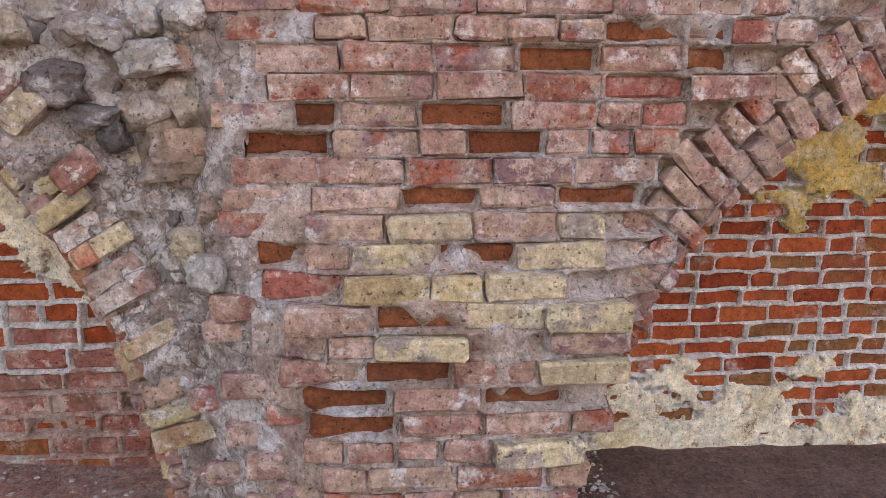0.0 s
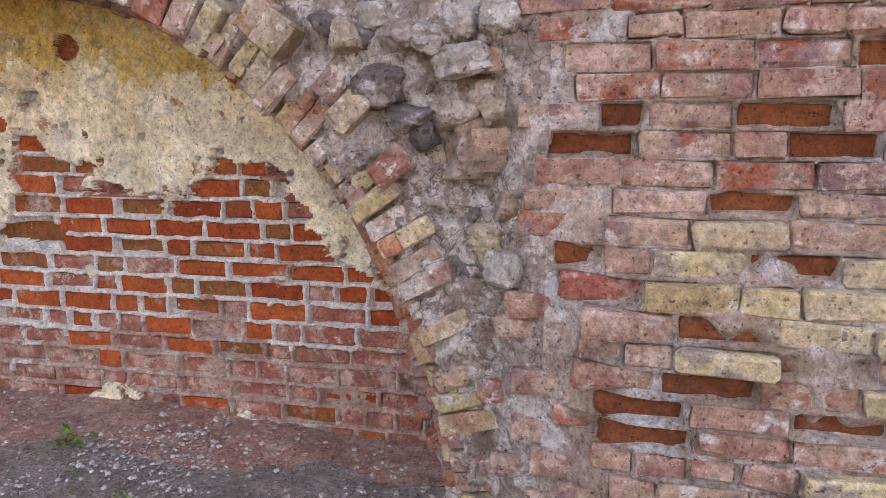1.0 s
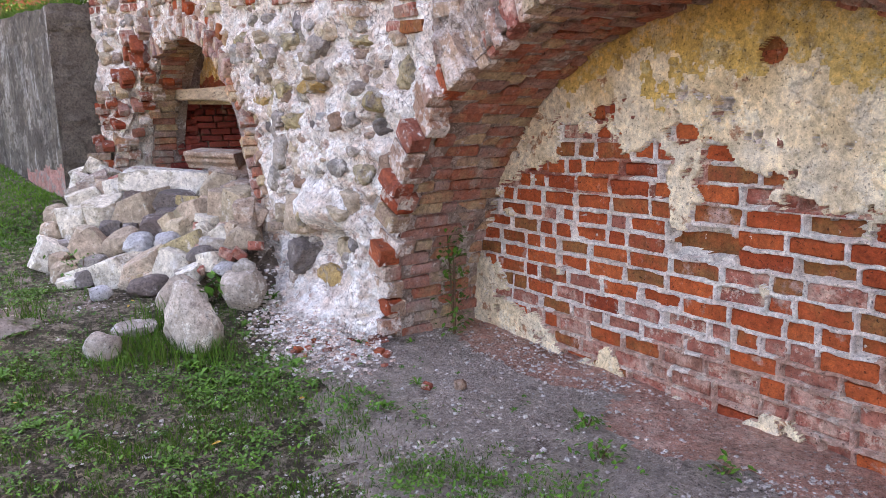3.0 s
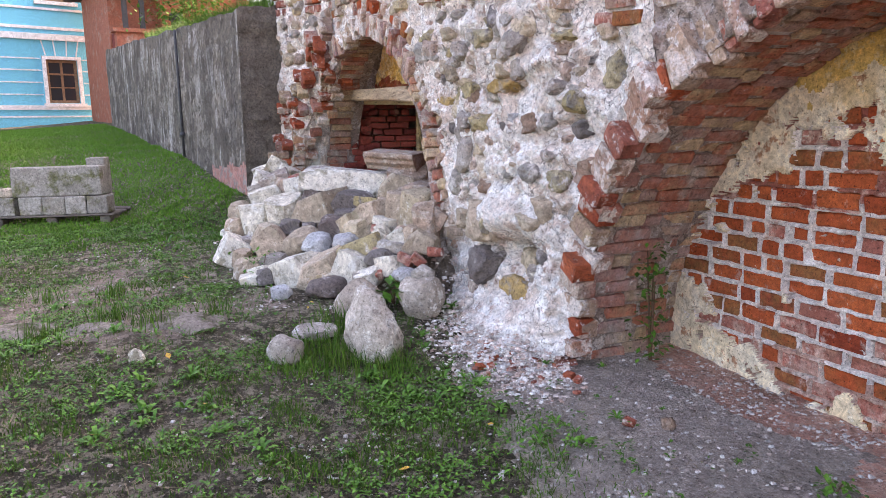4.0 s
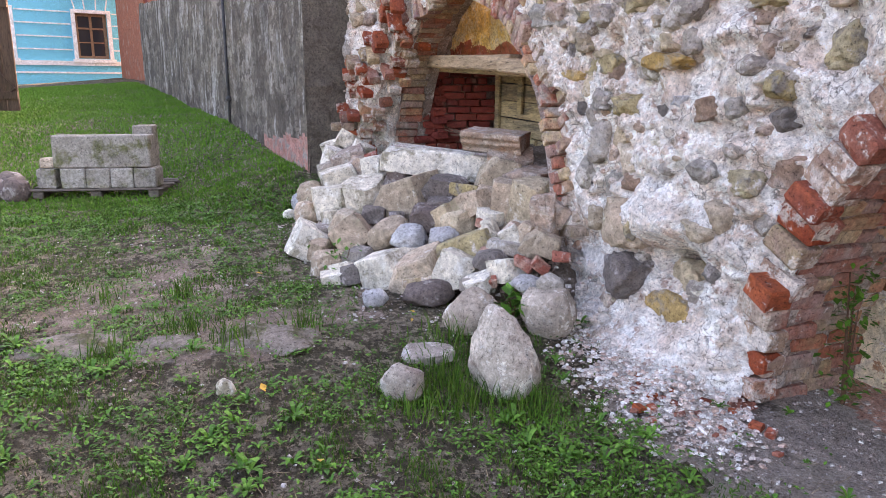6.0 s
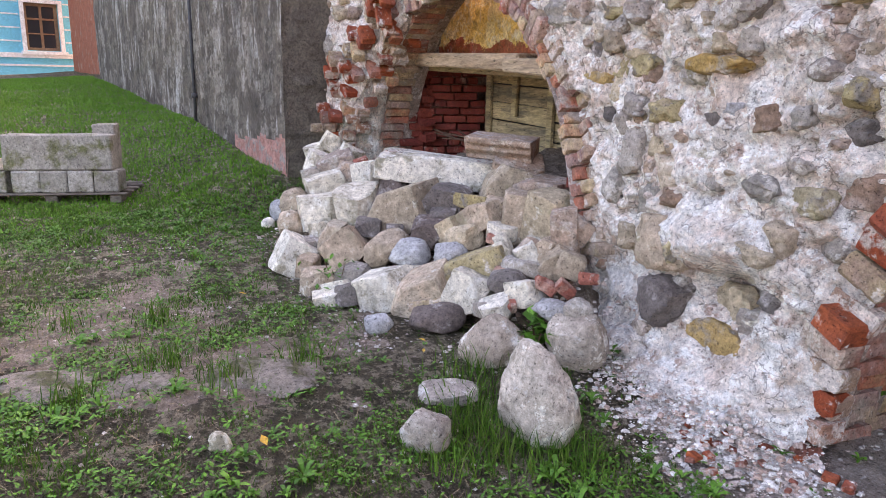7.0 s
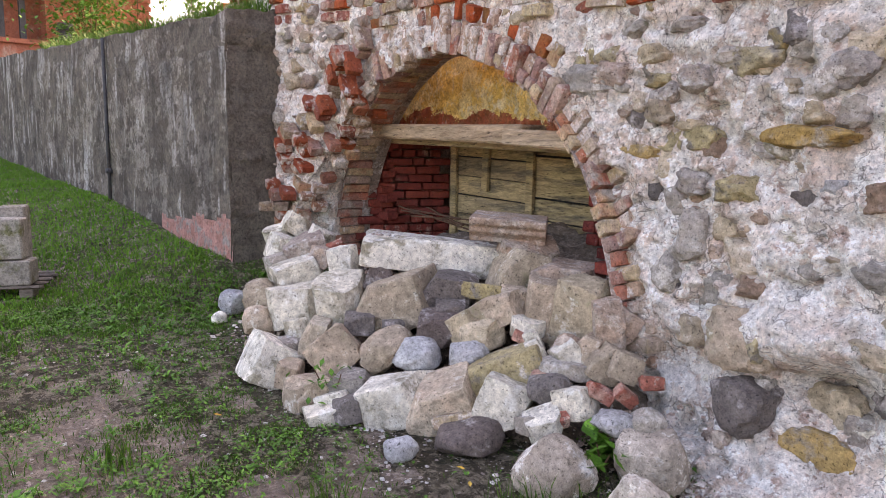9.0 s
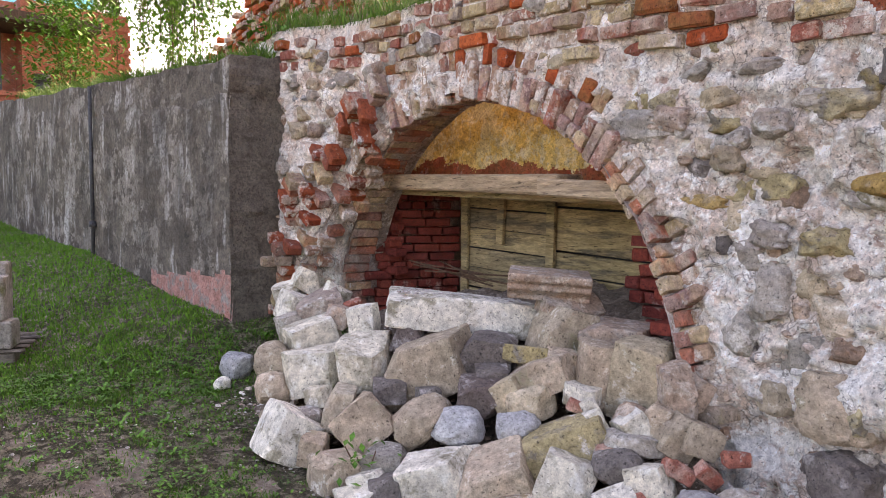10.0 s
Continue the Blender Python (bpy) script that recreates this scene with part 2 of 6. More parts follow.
M_GRAVEL = material("gravelly_soil", [(0.37, 0.30, 0.26), (0.48, 0.40, 0.345), (0.57, 0.48, 0.425)], per_object=False, scale=1.6, mix=0.6,
                    stain=(0.17, 0.13, 0.105), stain_scale=3.5, stain_at=(0.62, 0.74), stain2=(0.56, 0.50, 0.46), stain2_scale=70, stain2_at=(0.60, 0.68), bump=1.0, bump_scale=35, grain=140)
M_RSOIL = material("dark_reddish_soil", [(0.15, 0.085, 0.068), (0.22, 0.125, 0.10), (0.28, 0.17, 0.14)], per_object=False, scale=1.6, mix=0.7, stain=(0.40, 0.30, 0.26), stain_scale=70, stain_at=(0.64, 0.72), bump=1.0, bump_scale=30)
M_SLAB = material("soil_stained_stone", [(0.20, 0.17, 0.15), (0.28, 0.245, 0.215), (0.23, 0.195, 0.165)], scale=6, stain=(0.10, 0.10, 0.05), stain_scale=7, bump=0.6)
M_PALLET = material("grey_pallet_wood", [(0.12, 0.10, 0.085), (0.18, 0.155, 0.13)], scale=5, stretch=(0.3, 0.3, 1.0), bump=0.4)
M_CBLOCK = material("mossy_concrete_block", [(0.34, 0.31, 0.27), (0.42, 0.39, 0.35), (0.28, 0.255, 0.225)], scale=5, stain=(0.16, 0.16, 0.08), stain_scale=4, stain_at=(0.58, 0.7), bump=0.4)
M_CONC = material("weathered_concrete", [(0.10, 0.085, 0.07), (0.15, 0.128, 0.106), (0.21, 0.18, 0.152)], per_object=False, scale=2.5, mix=0.7, stretch=(1, 1, 1),
                  stain=(0.09, 0.078, 0.066), stain_scale=3.0, stain_at=(0.56, 0.68), stain2=(0.06, 0.055, 0.05), stain2_scale=8, stain2_at=(0.66, 0.76), bump=0.5, bump_scale=40, flakes=(0.28, 0.25, 0.22), flakes_scale=5.0, mottle_scale=26.0, streak=(0.47, 0.45, 0.43), crack=0.5, crack_scale=1.6)
M_CONCEND = material("rough_cement", [(0.125, 0.105, 0.086), (0.17, 0.145, 0.12), (0.22, 0.19, 0.158)], per_object=False, scale=5, mix=0.5,
                     stain=(0.10, 0.086, 0.072), stain_scale=9, stain_at=(0.6, 0.75), bump=1.0, bump_scale=30, crack=0.5, crack_scale=6.0)
M_PAINT = material("faded_pink_paint", [(0.42, 0.19, 0.16), (0.48, 0.26, 0.22)], per_object=False, scale=6, mix=0.7, stain=(0.3, 0.27, 0.25), stain_scale=8, bump=0.4)
M_WOOD = material("grey_board", [(0.42, 0.33, 0.18), (0.53, 0.42, 0.24), (0.36, 0.28, 0.18)], scale=5, stretch=(0.12, 1, 1.0), stain=(0.20, 0.17, 0.12), stain_scale=9, bump=0.4)
M_BEAM = material("pale_beam", [(0.40, 0.28, 0.18), (0.48, 0.36, 0.25)], scale=5, stretch=(0.12, 1, 1), stain=(0.26, 0.19, 0.14), stain_scale=7, bump=0.4)
M_DWOOD = material("brown_door_board", [(0.06, 0.038, 0.026), (0.095, 0.06, 0.042)], scale=5, stretch=(1, 1, 0.1), bump=0.4)
M_BLUE = material("turquoise_stucco", [(0.13, 0.55, 0.72), (0.16, 0.60, 0.77)], per_object=False, scale=0.8, bump=0.15, pores=0, mottle_scale=90.0)
M_WHITE = material("white_paint", [(0.74, 0.75, 0.76), (0.80, 0.80, 0.80)], per_object=False, scale=2, bump=0.1, pores=0)
M_WINWOOD = material("window_wood", [(0.24, 0.15, 0.09), (0.30, 0.19, 0.12)], per_object=False, scale=6, bump=0.2)
M_ORANGE = material("orange_brickwork", [(0.34, 0.10, 0.062), (0.42, 0.15, 0.095), (0.30, 0.09, 0.06)], scale=6, stain=(0.45, 0.3, 0.24), stain_scale=3, stain_at=(0.6, 0.75), bump=0.4)
M_DARK = material("dark_metal_and_gap_shade", [(0.05, 0.05, 0.055), (0.08, 0.08, 0.085)], per_object=False, scale=10, rough=0.6, bump=0.2)
M_RUST = material("rusty_rod", [(0.10, 0.055, 0.035), (0.16, 0.09, 0.06)], per_object=False, scale=20, bump=0.3)
M_GRASS = material("grass", [(0.030, 0.092, 0.008), (0.052, 0.138, 0.012), (0.088, 0.20, 0.018), (0.125, 0.15, 0.04)], per_object=False, island=True, scale=0.8, mix=0.3, rough=0.7, bump=0.0)
M_LEAF = material("leaf", [(0.04, 0.135, 0.014), (0.07, 0.20, 0.02), (0.115, 0.275, 0.032)], per_object=False, island=True, scale=2, mix=0.3, rough=0.55, bump=0.0)
M_YLEAF = material("yellow_leaf", [(0.55, 0.30, 0.04), (0.6, 0.38, 0.08)], scale=20, rough=0.6, bump=0.1)
M_CHIP = material("mortar_chips", [(0.55, 0.50, 0.47), (0.66, 0.63, 0.61), (0.48, 0.38, 0.34), (0.32, 0.27, 0.25)], per_object=False, island=True, scale=8, bump=0.5)
glass = bpy.data.materials.new("window_glass")
glass.use_nodes = True
gb = glass.node_tree.nodes["Principled BSDF"]
gb.inputs["Base Color"].default_value = (0.03, 0.035, 0.04, 1)
gb.inputs["Roughness"].default_value = 0.08

M_PINKM = material("dusty_pink_mortar", [(0.46, 0.24, 0.19), (0.58, 0.36, 0.29), (0.50, 0.29, 0.23)], per_object=False, scale=4, mix=0.7, stain=(0.74, 0.62, 0.55), stain_scale=6, stain_at=(0.58, 0.66), bump=0.8, flakes=(0.62, 0.42, 0.35))

# ---- mesh helpers ----
rng = np.random.default_rng(7)
LAT = rng.random((64, 64, 64))


def vnoise(x, y, z=0.0):
    """Smooth value noise, 0 to 1, on arrays."""
    x, y, z = np.broadcast_arrays(np.asarray(x, float), np.asarray(y, float), np.asarray(z, float))
    xi, yi, zi = np.floor(x).astype(int), np.floor(y).astype(int), np.floor(z).astype(int)
    fx, fy, fz = x - xi, y - yi, z - zi
    fx, fy, fz = (f * f * (3 - 2 * f) for f in (fx, fy, fz))
    out = 0.0
    for a in (0, 1):
        for b in (0, 1):
            for c in (0, 1):
                w = (fx if a else 1 - fx) * (fy if b else 1 - fy) * (fz if c else 1 - fz)
                out = out + w * LAT[(xi + a) % 64, (yi + b) % 64, (zi + c) % 64]
    return out


def fbm(x, y, z=0.0, octaves=4, gain=0.5):
    """Fractal noise round 0, about -1 to 1."""
    s, amp, total = 0.0, 1.0, 0.0
    for i in range(octaves):
        s = s + amp * (2 * vnoise(x * 2 ** i + 7.3 * i, y * 2 ** i + 3.1 * i, np.asarray(z) * 2 ** i + 1.7 * i) - 1)
        total, amp = total + amp, amp * gain
    return s / total * 1.6


def mesh_from(name, verts, faces, mats, idx=None, smooth=False):
    me = bpy.data.meshes.new(name)
    me.from_pydata(np.asarray(verts).tolist(), [], faces if isinstance(faces, list) else faces.tolist())
    for m in mats if isinstance(mats, (list, tuple)) else [mats]:
        me.materials.append(m)
    if idx is not None:
        me.polygons.foreach_set("material_index", np.asarray(idx, dtype=np.int32))
    if smooth:
        me.polygons.foreach_set("use_smooth", np.ones(len(me.polygons), dtype=bool))
    me.update()
    return me


def child(name, me, parent, m=None, label="", kind=""):
    ob = new(name, me)
    ob.parent = parent
    if m is not None:
        ob.matrix_basis = m
    return tagged(ob, label=label, kind=kind)


def box_bm(bm, x0, x1, y0, y1, z0, z1):
    vs = [bm.verts.new(p) for p in ((x0, y0, z0), (x1, y0, z0), (x1, y1, z0), (x0, y1, z0), (x0, y0, z1), (x1, y0, z1), (x1, y1, z1), (x0, y1, z1))]
    for f in ((3, 2, 1, 0), (4, 5, 6, 7), (0, 1, 5, 4), (1, 2, 6, 5), (2, 3, 7, 6), (3, 0, 4, 7)):
        bm.faces.new([vs[i] for i in f])
    return vs


def done(bm, name, mat, smooth=False):
    me = bpy.data.meshes.new(name)
    bmesh.ops.recalc_face_normals(bm, faces=bm.faces)
    bm.to_mesh(me)
    bm.free()
    me.materials.append(mat)
    if smooth:
        me.polygons.foreach_set("use_smooth", np.ones(len(me.polygons), dtype=bool))
    return me


def part(name, bm, mat, parent, label="", m=None, smooth=False):
    return child(name, done(bm, name, mat, smooth), parent, m, label)


def bevel_box(sx, sy, sz, bev, rnd, jit, cuts=0):
    """A box about its centre with worn, uneven edges."""
    bm = bmesh.new()
    box_bm(bm, -sx / 2, sx / 2, -sy / 2, sy / 2, -sz / 2, sz / 2)
    if cuts:
        bmesh.ops.subdivide_edges(bm, edges=bm.edges[:], cuts=cuts, use_grid_fill=True)
    bmesh.ops.bevel(bm, geom=bm.edges[:] if not cuts else [e for e in bm.edges if e.calc_face_angle(0) > 0.5], offset=bev, segments=1, affect='EDGES')
    for v in bm.verts:
        v.co += Vector((rnd.uniform(-1, 1), rnd.uniform(-1, 1), rnd.uniform(-1, 1))) * jit
    return bm


rnd = random.Random(3)


def brick_set(mat, long=0.26, high=0.07, deep=0.12, n=7):
    full = [done(bevel_box(long, deep, high, rnd.uniform(0.005, 0.014), rnd, 0.0065), "brick", mat) for _ in range(n)]
    half = [done(bevel_box(high * 1.75, deep, high, rnd.uniform(0.005, 0.014), rnd, 0.0065), "brick", mat) for _ in range(n)]
    return full, half, long, high * 1.75, high


B_RED = brick_set(M_RED, 0.27, 0.082, 0.10)
B_RED2 = brick_set(M_RED, 0.24, 0.066, 0.14)
B_PIER = brick_set(M_PIER, 0.255, 0.072, 0.14)
B_YEL = brick_set(M_YELLOW, 0.25, 0.075, 0.16)
B_VAULT = brick_set(M_VAULT, 0.26, 0.075, 0.12)
B_REDD = brick_set(M_REDD, 0.27, 0.082, 0.10)
B_MAR = brick_set(M_MAROON, 0.24, 0.066, 0.14)
B_LRING = brick_set(M_LRING, 0.26, 0.075, 0.14)
B_RING = brick_set(M_RING, 0.26, 0.075, 0.14)
M_TOOTH = material("broken_red_brick", [(0.34, 0.065, 0.03), (0.42, 0.10, 0.04), (0.30, 0.08, 0.05), (0.36, 0.16, 0.12)], scale=9, mix=0.6, stain=(0.62, 0.50, 0.44), stain_scale=5, stain_at=(0.60, 0.67), stain2=(0.80, 0.75, 0.72), stain2_scale=9, stain2_at=(0.64, 0.71))
B_TOOTH = brick_set(M_TOOTH, 0.24, 0.066, 0.14)
M_WORN = material("worn_brick_core", [(0.27, 0.075, 0.032), (0.36, 0.11, 0.045), (0.23, 0.075, 0.04)], scale=9, bump=0.8, stain=(0.40, 0.20, 0.13), stain_at=(0.62, 0.72))
B_WORN = brick_set(M_WORN, 0.25, 0.07, 0.13)


def lay(parent, kind, x, y, z, length, height, rot=None, long=None):
    """One brick with its centre at x, y, z."""
    full, half, lf, lh, h = kind
    use_full = length > 0.19
    me = rnd.choice(full if use_full else half)
    m = Matrix.Translation((x, y, z)) @ (rot if rot is not None else Matrix.Identity(4)) @ Matrix.Diagonal((length / (lf if use_full else lh), 1, height / h, 1))
    return child("brick", me, parent, m)


def rows_of(x0, x1, z0, z1, pitch, joint, lens, seed):
    """Courses of an old wall: (row, xa, xb, za, zb) for each brick cell, joints taken off."""
    r = random.Random(seed)
    cells, k, z = [], 0, z0
    while z < z1:
        p = pitch * r.uniform(0.94, 1.06)
        x = x0 - r.uniform(0, 0.25)
        while x < x1:
            w = r.choice(lens) * r.uniform(0.93, 1.07)
            cells.append((k, x + joint / 2, x + w - joint / 2, z + joint / 2, z + p - joint / 2))
            x += w
        z += p
        k += 1
    return cells


def grid_sheet(name, xs, zs, yfun, keep, mats, matfun=None):
    """An upright sheet facing -y: y from yfun, cut where keep is false."""
    X, Z = np.meshgrid(xs, zs)
    Y = yfun(X, Z)
    verts = np.stack([X, Y, Z], -1).reshape(-1, 3)
    nx, nz = len(xs), len(zs)
    i = (np.arange(nz - 1)[:, None] * nx + np.arange(nx - 1)[None, :])
    faces = np.stack([i, i + 1, i + nx + 1, i + nx], -1).reshape(-1, 4)
    cx, cz = (X[:-1, :-1] + X[1:, 1:]) / 2, (Z[:-1, :-1] + Z[1:, 1:]) / 2
    k = keep(cx, cz).reshape(-1)
    idx = matfun(cx, cz).reshape(-1)[k] if matfun else None
    return mesh_from(name, verts, faces[k], mats, idx, smooth=True)


def interp(x, pts):
    return np.interp(x, [p[0] for p in pts], [p[1] for p in pts])


def smoothstep(a, b, x):
    t = np.clip((x - a) / (b - a), 0, 1)
    return t * t * (3 - 2 * t)


# ---- ground ----
SLOPE = [(-70, 2.1), (-32, 1.95), (-25, 1.7), (-20, 1.4), (-16, 1.1), (-13.5, 0.68), (-12, 0.43), (-10, 0.31), (-7.5, 0.19), (-6.2, 0.16), (-5.2, -0.02), (-4, -0.07), (0, -0.16), (3, -0.22), (60, -1.0)]


def ground_z(x, y):
    z = interp(x, SLOPE)
    far = smoothstep(-1.0, -6.0, np.asarray(y, float)) * smoothstep(-6, -9, np.asarray(x, float)) * -0.25
    rise = 0.30 * smoothstep(-0.6, 1.0, np.asarray(y, float) - 0.155 * (np.asarray(x, float) + 10.6)) * smoothstep(-9.7, -10.9, np.asarray(x, float)) * smoothstep(-17, -13, np.asarray(x, float))
    return z + far + rise + 0.025 * fbm(np.asarray(x) * 0.9, np.asarray(y) * 0.9, 4.0, 3)


def grass_density(x, y):
    d = 0.5 + 1.25 * fbm(x * 1.1, y * 1.1, 11.0, 5, 0.6)
    d = d * smoothstep(2.6, 1.5, y + 0.30 * (x + 5)) * smoothstep(2.9, 2.2, y)
    bare = 0.95 * np.exp(-(((x + 7.4) / 1.2) ** 2 + ((y + 0.6) / 1.1) ** 2)) + np.exp(-(((x + 5.4) / 0.8) ** 2 + ((y - 2.0) / 0.6) ** 2)) + 0.9 * np.exp(-(((x + 3.0) / 1.3) ** 2 + ((y - 2.9) / 0.8) ** 2))
    lush = np.exp(-(((x + 4.7) / 1.1) ** 2 + ((y - 0.7) / 1.0) ** 2)) + smoothstep(-8.6, -10.6, x) + 0.9 * np.exp(-(((x + 2.9) / 0.6) ** 2 + ((y - 1.9) / 0.35) ** 2))
    heap = (x > -9.2) & (x < -6.2) & (y > 0.75 + 0.25 * (-7 - x))
    return np.where(heap, 0.03, np.clip(np.maximum(d - 0.8 * bare + 0.8 * lush, 0.14 * smoothstep(2.2, 1.2, y)), 0.0, 1))


def axis(stops):
    out = []
    for a, b, s in stops:
        out.append(np.arange(a, b, s))
    return np.concatenate(out + [[stops[-1][1]]])


gx = axis([(-400, -60, 40), (-60, -16, 1.0), (-16, -11, 0.12), (-11, 2.0, 0.035), (2, 6, 0.2), (6, 60, 6), (60, 400, 60)])
gy = axis([(-400, -60, 60), (-60, -8, 4), (-8, -3.0, 0.2), (-3.0, 3.4, 0.035), (3.4, 8, 0.4), (8, 60, 6), (60, 400, 60)])
GX, GY = np.meshgrid(gx, gy)
near = smoothstep(-14, -11, GX) * smoothstep(4, 2, GX) * smoothstep(-4, -3, GY)
GZ = ground_z(GX, GY) + near * (0.012 * fbm(GX * 6, GY * 6, 2.0, 3) + 0.006 * fbm(GX * 22, GY * 22, 5.0, 2))
nxg, nyg = len(gx), len(gy)
gi = (np.arange(nyg - 1)[:, None] * nxg + np.arange(nxg - 1)[None, :])
gf = np.stack([gi, gi + 1, gi + nxg + 1, gi + nxg], -1).reshape(-1, 4)
cgx, cgy = (GX[:-1, :-1] + GX[1:, 1:]) / 2, (GY[:-1, :-1] + GY[1:, 1:]) / 2
dusty = (cgy + 0.22 * fbm(cgx * 2.0, cgy * 2.0, 9.0) > 2.75) & (cgx > -5.3) & (cgx < 0.2)
ground = tagged(new("ground", mesh_from("ground", np.stack([GX, GY, GZ], -1).reshape(-1, 3), gf, [M_DIRT, M_DUST, M_TURF, M_LIME, M_GRAVEL, M_RSOIL], np.where(np.hypot((cgx + 5.45) / 0.75, (cgy - 2.05) / 0.42) + 0.35 * fbm(cgx * 5, cgy * 5, 1.0, 3) < 0.75, 3, np.where(dusty, 1, np.where(cgx > 0.2, 5, np.where((cgx > -5.6) & (cgy + 0.3 * fbm(cgx * 2.4, cgy * 2.4, 19.0, 4) > 1.45 - 0.2 * (cgx + 4)), 4, np.where(grass_density(cgx, cgy) + 0.25 * fbm(cgx * 6, cgy * 6, 2.0, 3) + 0.6 * smoothstep(-3.6, -4.8, cgx - 0.7 * (1.6 - cgy)) - 1.1 * np.exp(-(((cgx + 7.3) / 1.2) ** 2 + ((cgy + 0.5) / 1.0) ** 2)) > 0.42, 2, 0))))).reshape(-1), True)),
                "uneven bare soil with gravel, moss and brick dust", "ground", kind="structure")

# ---- the wall ----
# arches: centre x, centre z and radius at the front and at the back
N1F, N1B = (-2.87, -0.14, 2.18, 2.42), (-3.12, -0.10, 2.05, 3.20)
N2F, N2B = (2.65, -0.30, 2.10, 2.22), (2.72, -0.32, 2.02, 3.20)
N3F, N3B = (-8.60, 0.45, 1.93, 2.03), (-8.60, 0.45, 1.95, 2.42)
FRONT = [(-12.0, 1.52), (-10.75, 1.52), (-10.45, 1.60), (-10.1, 1.86), (-9.5, 1.95), (-8.3, 2.02), (-6.6, 2.12), (-5.7, 2.2), (-5.2, 2.3), (-4.95, 2.42), (-4.3, 2.44), (-1.0, 2.42), (-0.6, 2.40), (-0.45, 2.28), (0.0, 2.26), (1.0, 2.24), (4.0, 2.22)]


def inside(x, z, a, grow=0.0):
    return (x - a[0]) ** 2 + (z - a[1]) ** 2 < (a[2] + grow) ** 2


def front_base(x, z):
    y = interp(x, FRONT)
    y = y - smoothstep(-0.5, -0.1, x) * smoothstep(1.0, 0.6, x) * 0.19 * smoothstep(1.25, 0.75, z)
    return y


def front_y(x, z):
    y = front_base(x, z)
    rub = smoothstep(-4.4, -4.9, x)
    lump = np.abs(fbm(x * 3.4, z * 3.4, 21.0, 4))
    rub2 = rub * (1 - 0.6 * smoothstep(2.0, 2.5, z + 0.11 * (x + 6.4)))
    y = y + rub2 * (0.05 * fbm(x * 1.7, z * 1.7, 1.0, 4) + 0.075 * (lump - 0.3) + 0.030 * fbm(x * 11, z * 11, 3.0, 4, 0.65) + 0.03 * (np.abs(fbm(x * 15, z * 15, 41.0, 3)) - 0.3))
    mid = smoothstep(-4.9, -4.4, x) * smoothstep(-0.40, -0.55, x)
    y = y + mid * (0.05 * fbm(x * 3, z * 3, 6.0, 4) + 0.05 * (np.abs(fbm(x * 5, z * 5, 26.0, 4)) - 0.3) + 0.02 * fbm(x * 16, z * 16, 3.0, 3) + 0.03 * (np.abs(fbm(x * 14, z * 14, 43.0, 3)) - 0.3))
    y = y - rub * 0.30 * smoothstep(0.55, -0.1, z) * smoothstep(-6.6, -6.0, x) * smoothstep(-4.9, -5.4, x)
    y = y + rub2 * (0.07 * smoothstep(0.42, 0.75, fbm(x * 4.5, z * 6.5, 61.0, 4)) - 0.03 * smoothstep(0.3, 0.7, fbm(x * 2.6, z * 5.0, 71.0, 3)))
    # hollow under a bulging lump of core
    y = y + rub * (0.20 * np.exp(-(((x + 5.62) / 0.22) ** 2 + ((z - 0.62) / 0.10) ** 2)) - 0.10 * np.exp(-(((x + 5.6) / 0.35) ** 2 + ((z - 0.85) / 0.14) ** 2)))
    return y


def joints(cells, X, Z, depth_joint, depth_cell, wobble):
    """Depth of the mortar sheet: joints near the face, hollows where bricks sit."""
    D = np.full(X.shape, depth_joint)
    wx = X + wobble * fbm(X * 14, Z * 14, 5.0, 2)
    wz = Z + wobble * fbm(X * 14, Z * 14, 15.0, 2)
    xs, zs = X[0, :], Z[:, 0]
    for _, xa, xb, za, zb in cells:
        i0, i1 = np.searchsorted(xs, (xa - 0.02, xb + 0.02))
        j0, j1 = np.searchsorted(zs, (za - 0.02, zb + 0.02))
        if i1 <= i0 or j1 <= j0:
            continue
        s = np.s_[j0:j1, i0:i1]
        d = np.minimum.reduce([wx[s] - xa, xb - wx[s], wz[s] - za, zb - wz[s]])
        D[s] = np.where(d > 0, np.maximum(D[s] * 0 + depth_joint + d * 8, depth_joint), D[s])
        D[s] = np.minimum(D[s], depth_cell)
    return D


wall = tagged(new("wall_north"), "ruined brick and field-stone fortress wall with arched niches", "wall", kind="structure")


def keep_front(x, z):
    return ~(inside(x, z, N1F, 0.03) | inside(x, z, N2F, 0.03) | inside(x, z, N3F, 0.03)) & (z > -0.6)


def top_z(x):
    return interp(x, [(-12, 3.15), (-10.7, 3.2), (-9.6, 3.15), (-8.6, 3.1), (-7.5, 3.2), (-6, 3.6), (-4, 4.2), (4, 4.6)])


child("rubble_face", grid_sheet("rubble_face", np.arange(-11.6, -4.399, 0.0135), np.arange(-0.3, 3.7, 0.0135), front_y, lambda x, z: keep_front(x, z) & (z < top_z(x)), M_LIME), wall, label="pinkish white lime mortar face with rubble")
child("spandrel_face", grid_sheet("spandrel_face", np.arange(-4.4, -0.399, 0.016), np.arange(-0.3, 4.61, 0.016), front_y, keep_front, M_GREYM), wall, label="crumbling grey mortar core of the wall")
CELLSP = rows_of(-0.42, 2.6, -0.3, 2.35, 0.0835, 0.012, [0.26, 0.26, 0.14, 0.26, 0.15], 5)
HOLLOW = [(-0.25, 1.37), (0.14, 1.39), (0.40, 1.35), (0.24, 1.18), (1.03, 1.65), (0.82, 1.70), (-0.05, 0.62), (-0.06, 0.50), (0.62, 1.18), (0.42, 0.55), (-0.3, 0.98), (0.7, 0.42)]


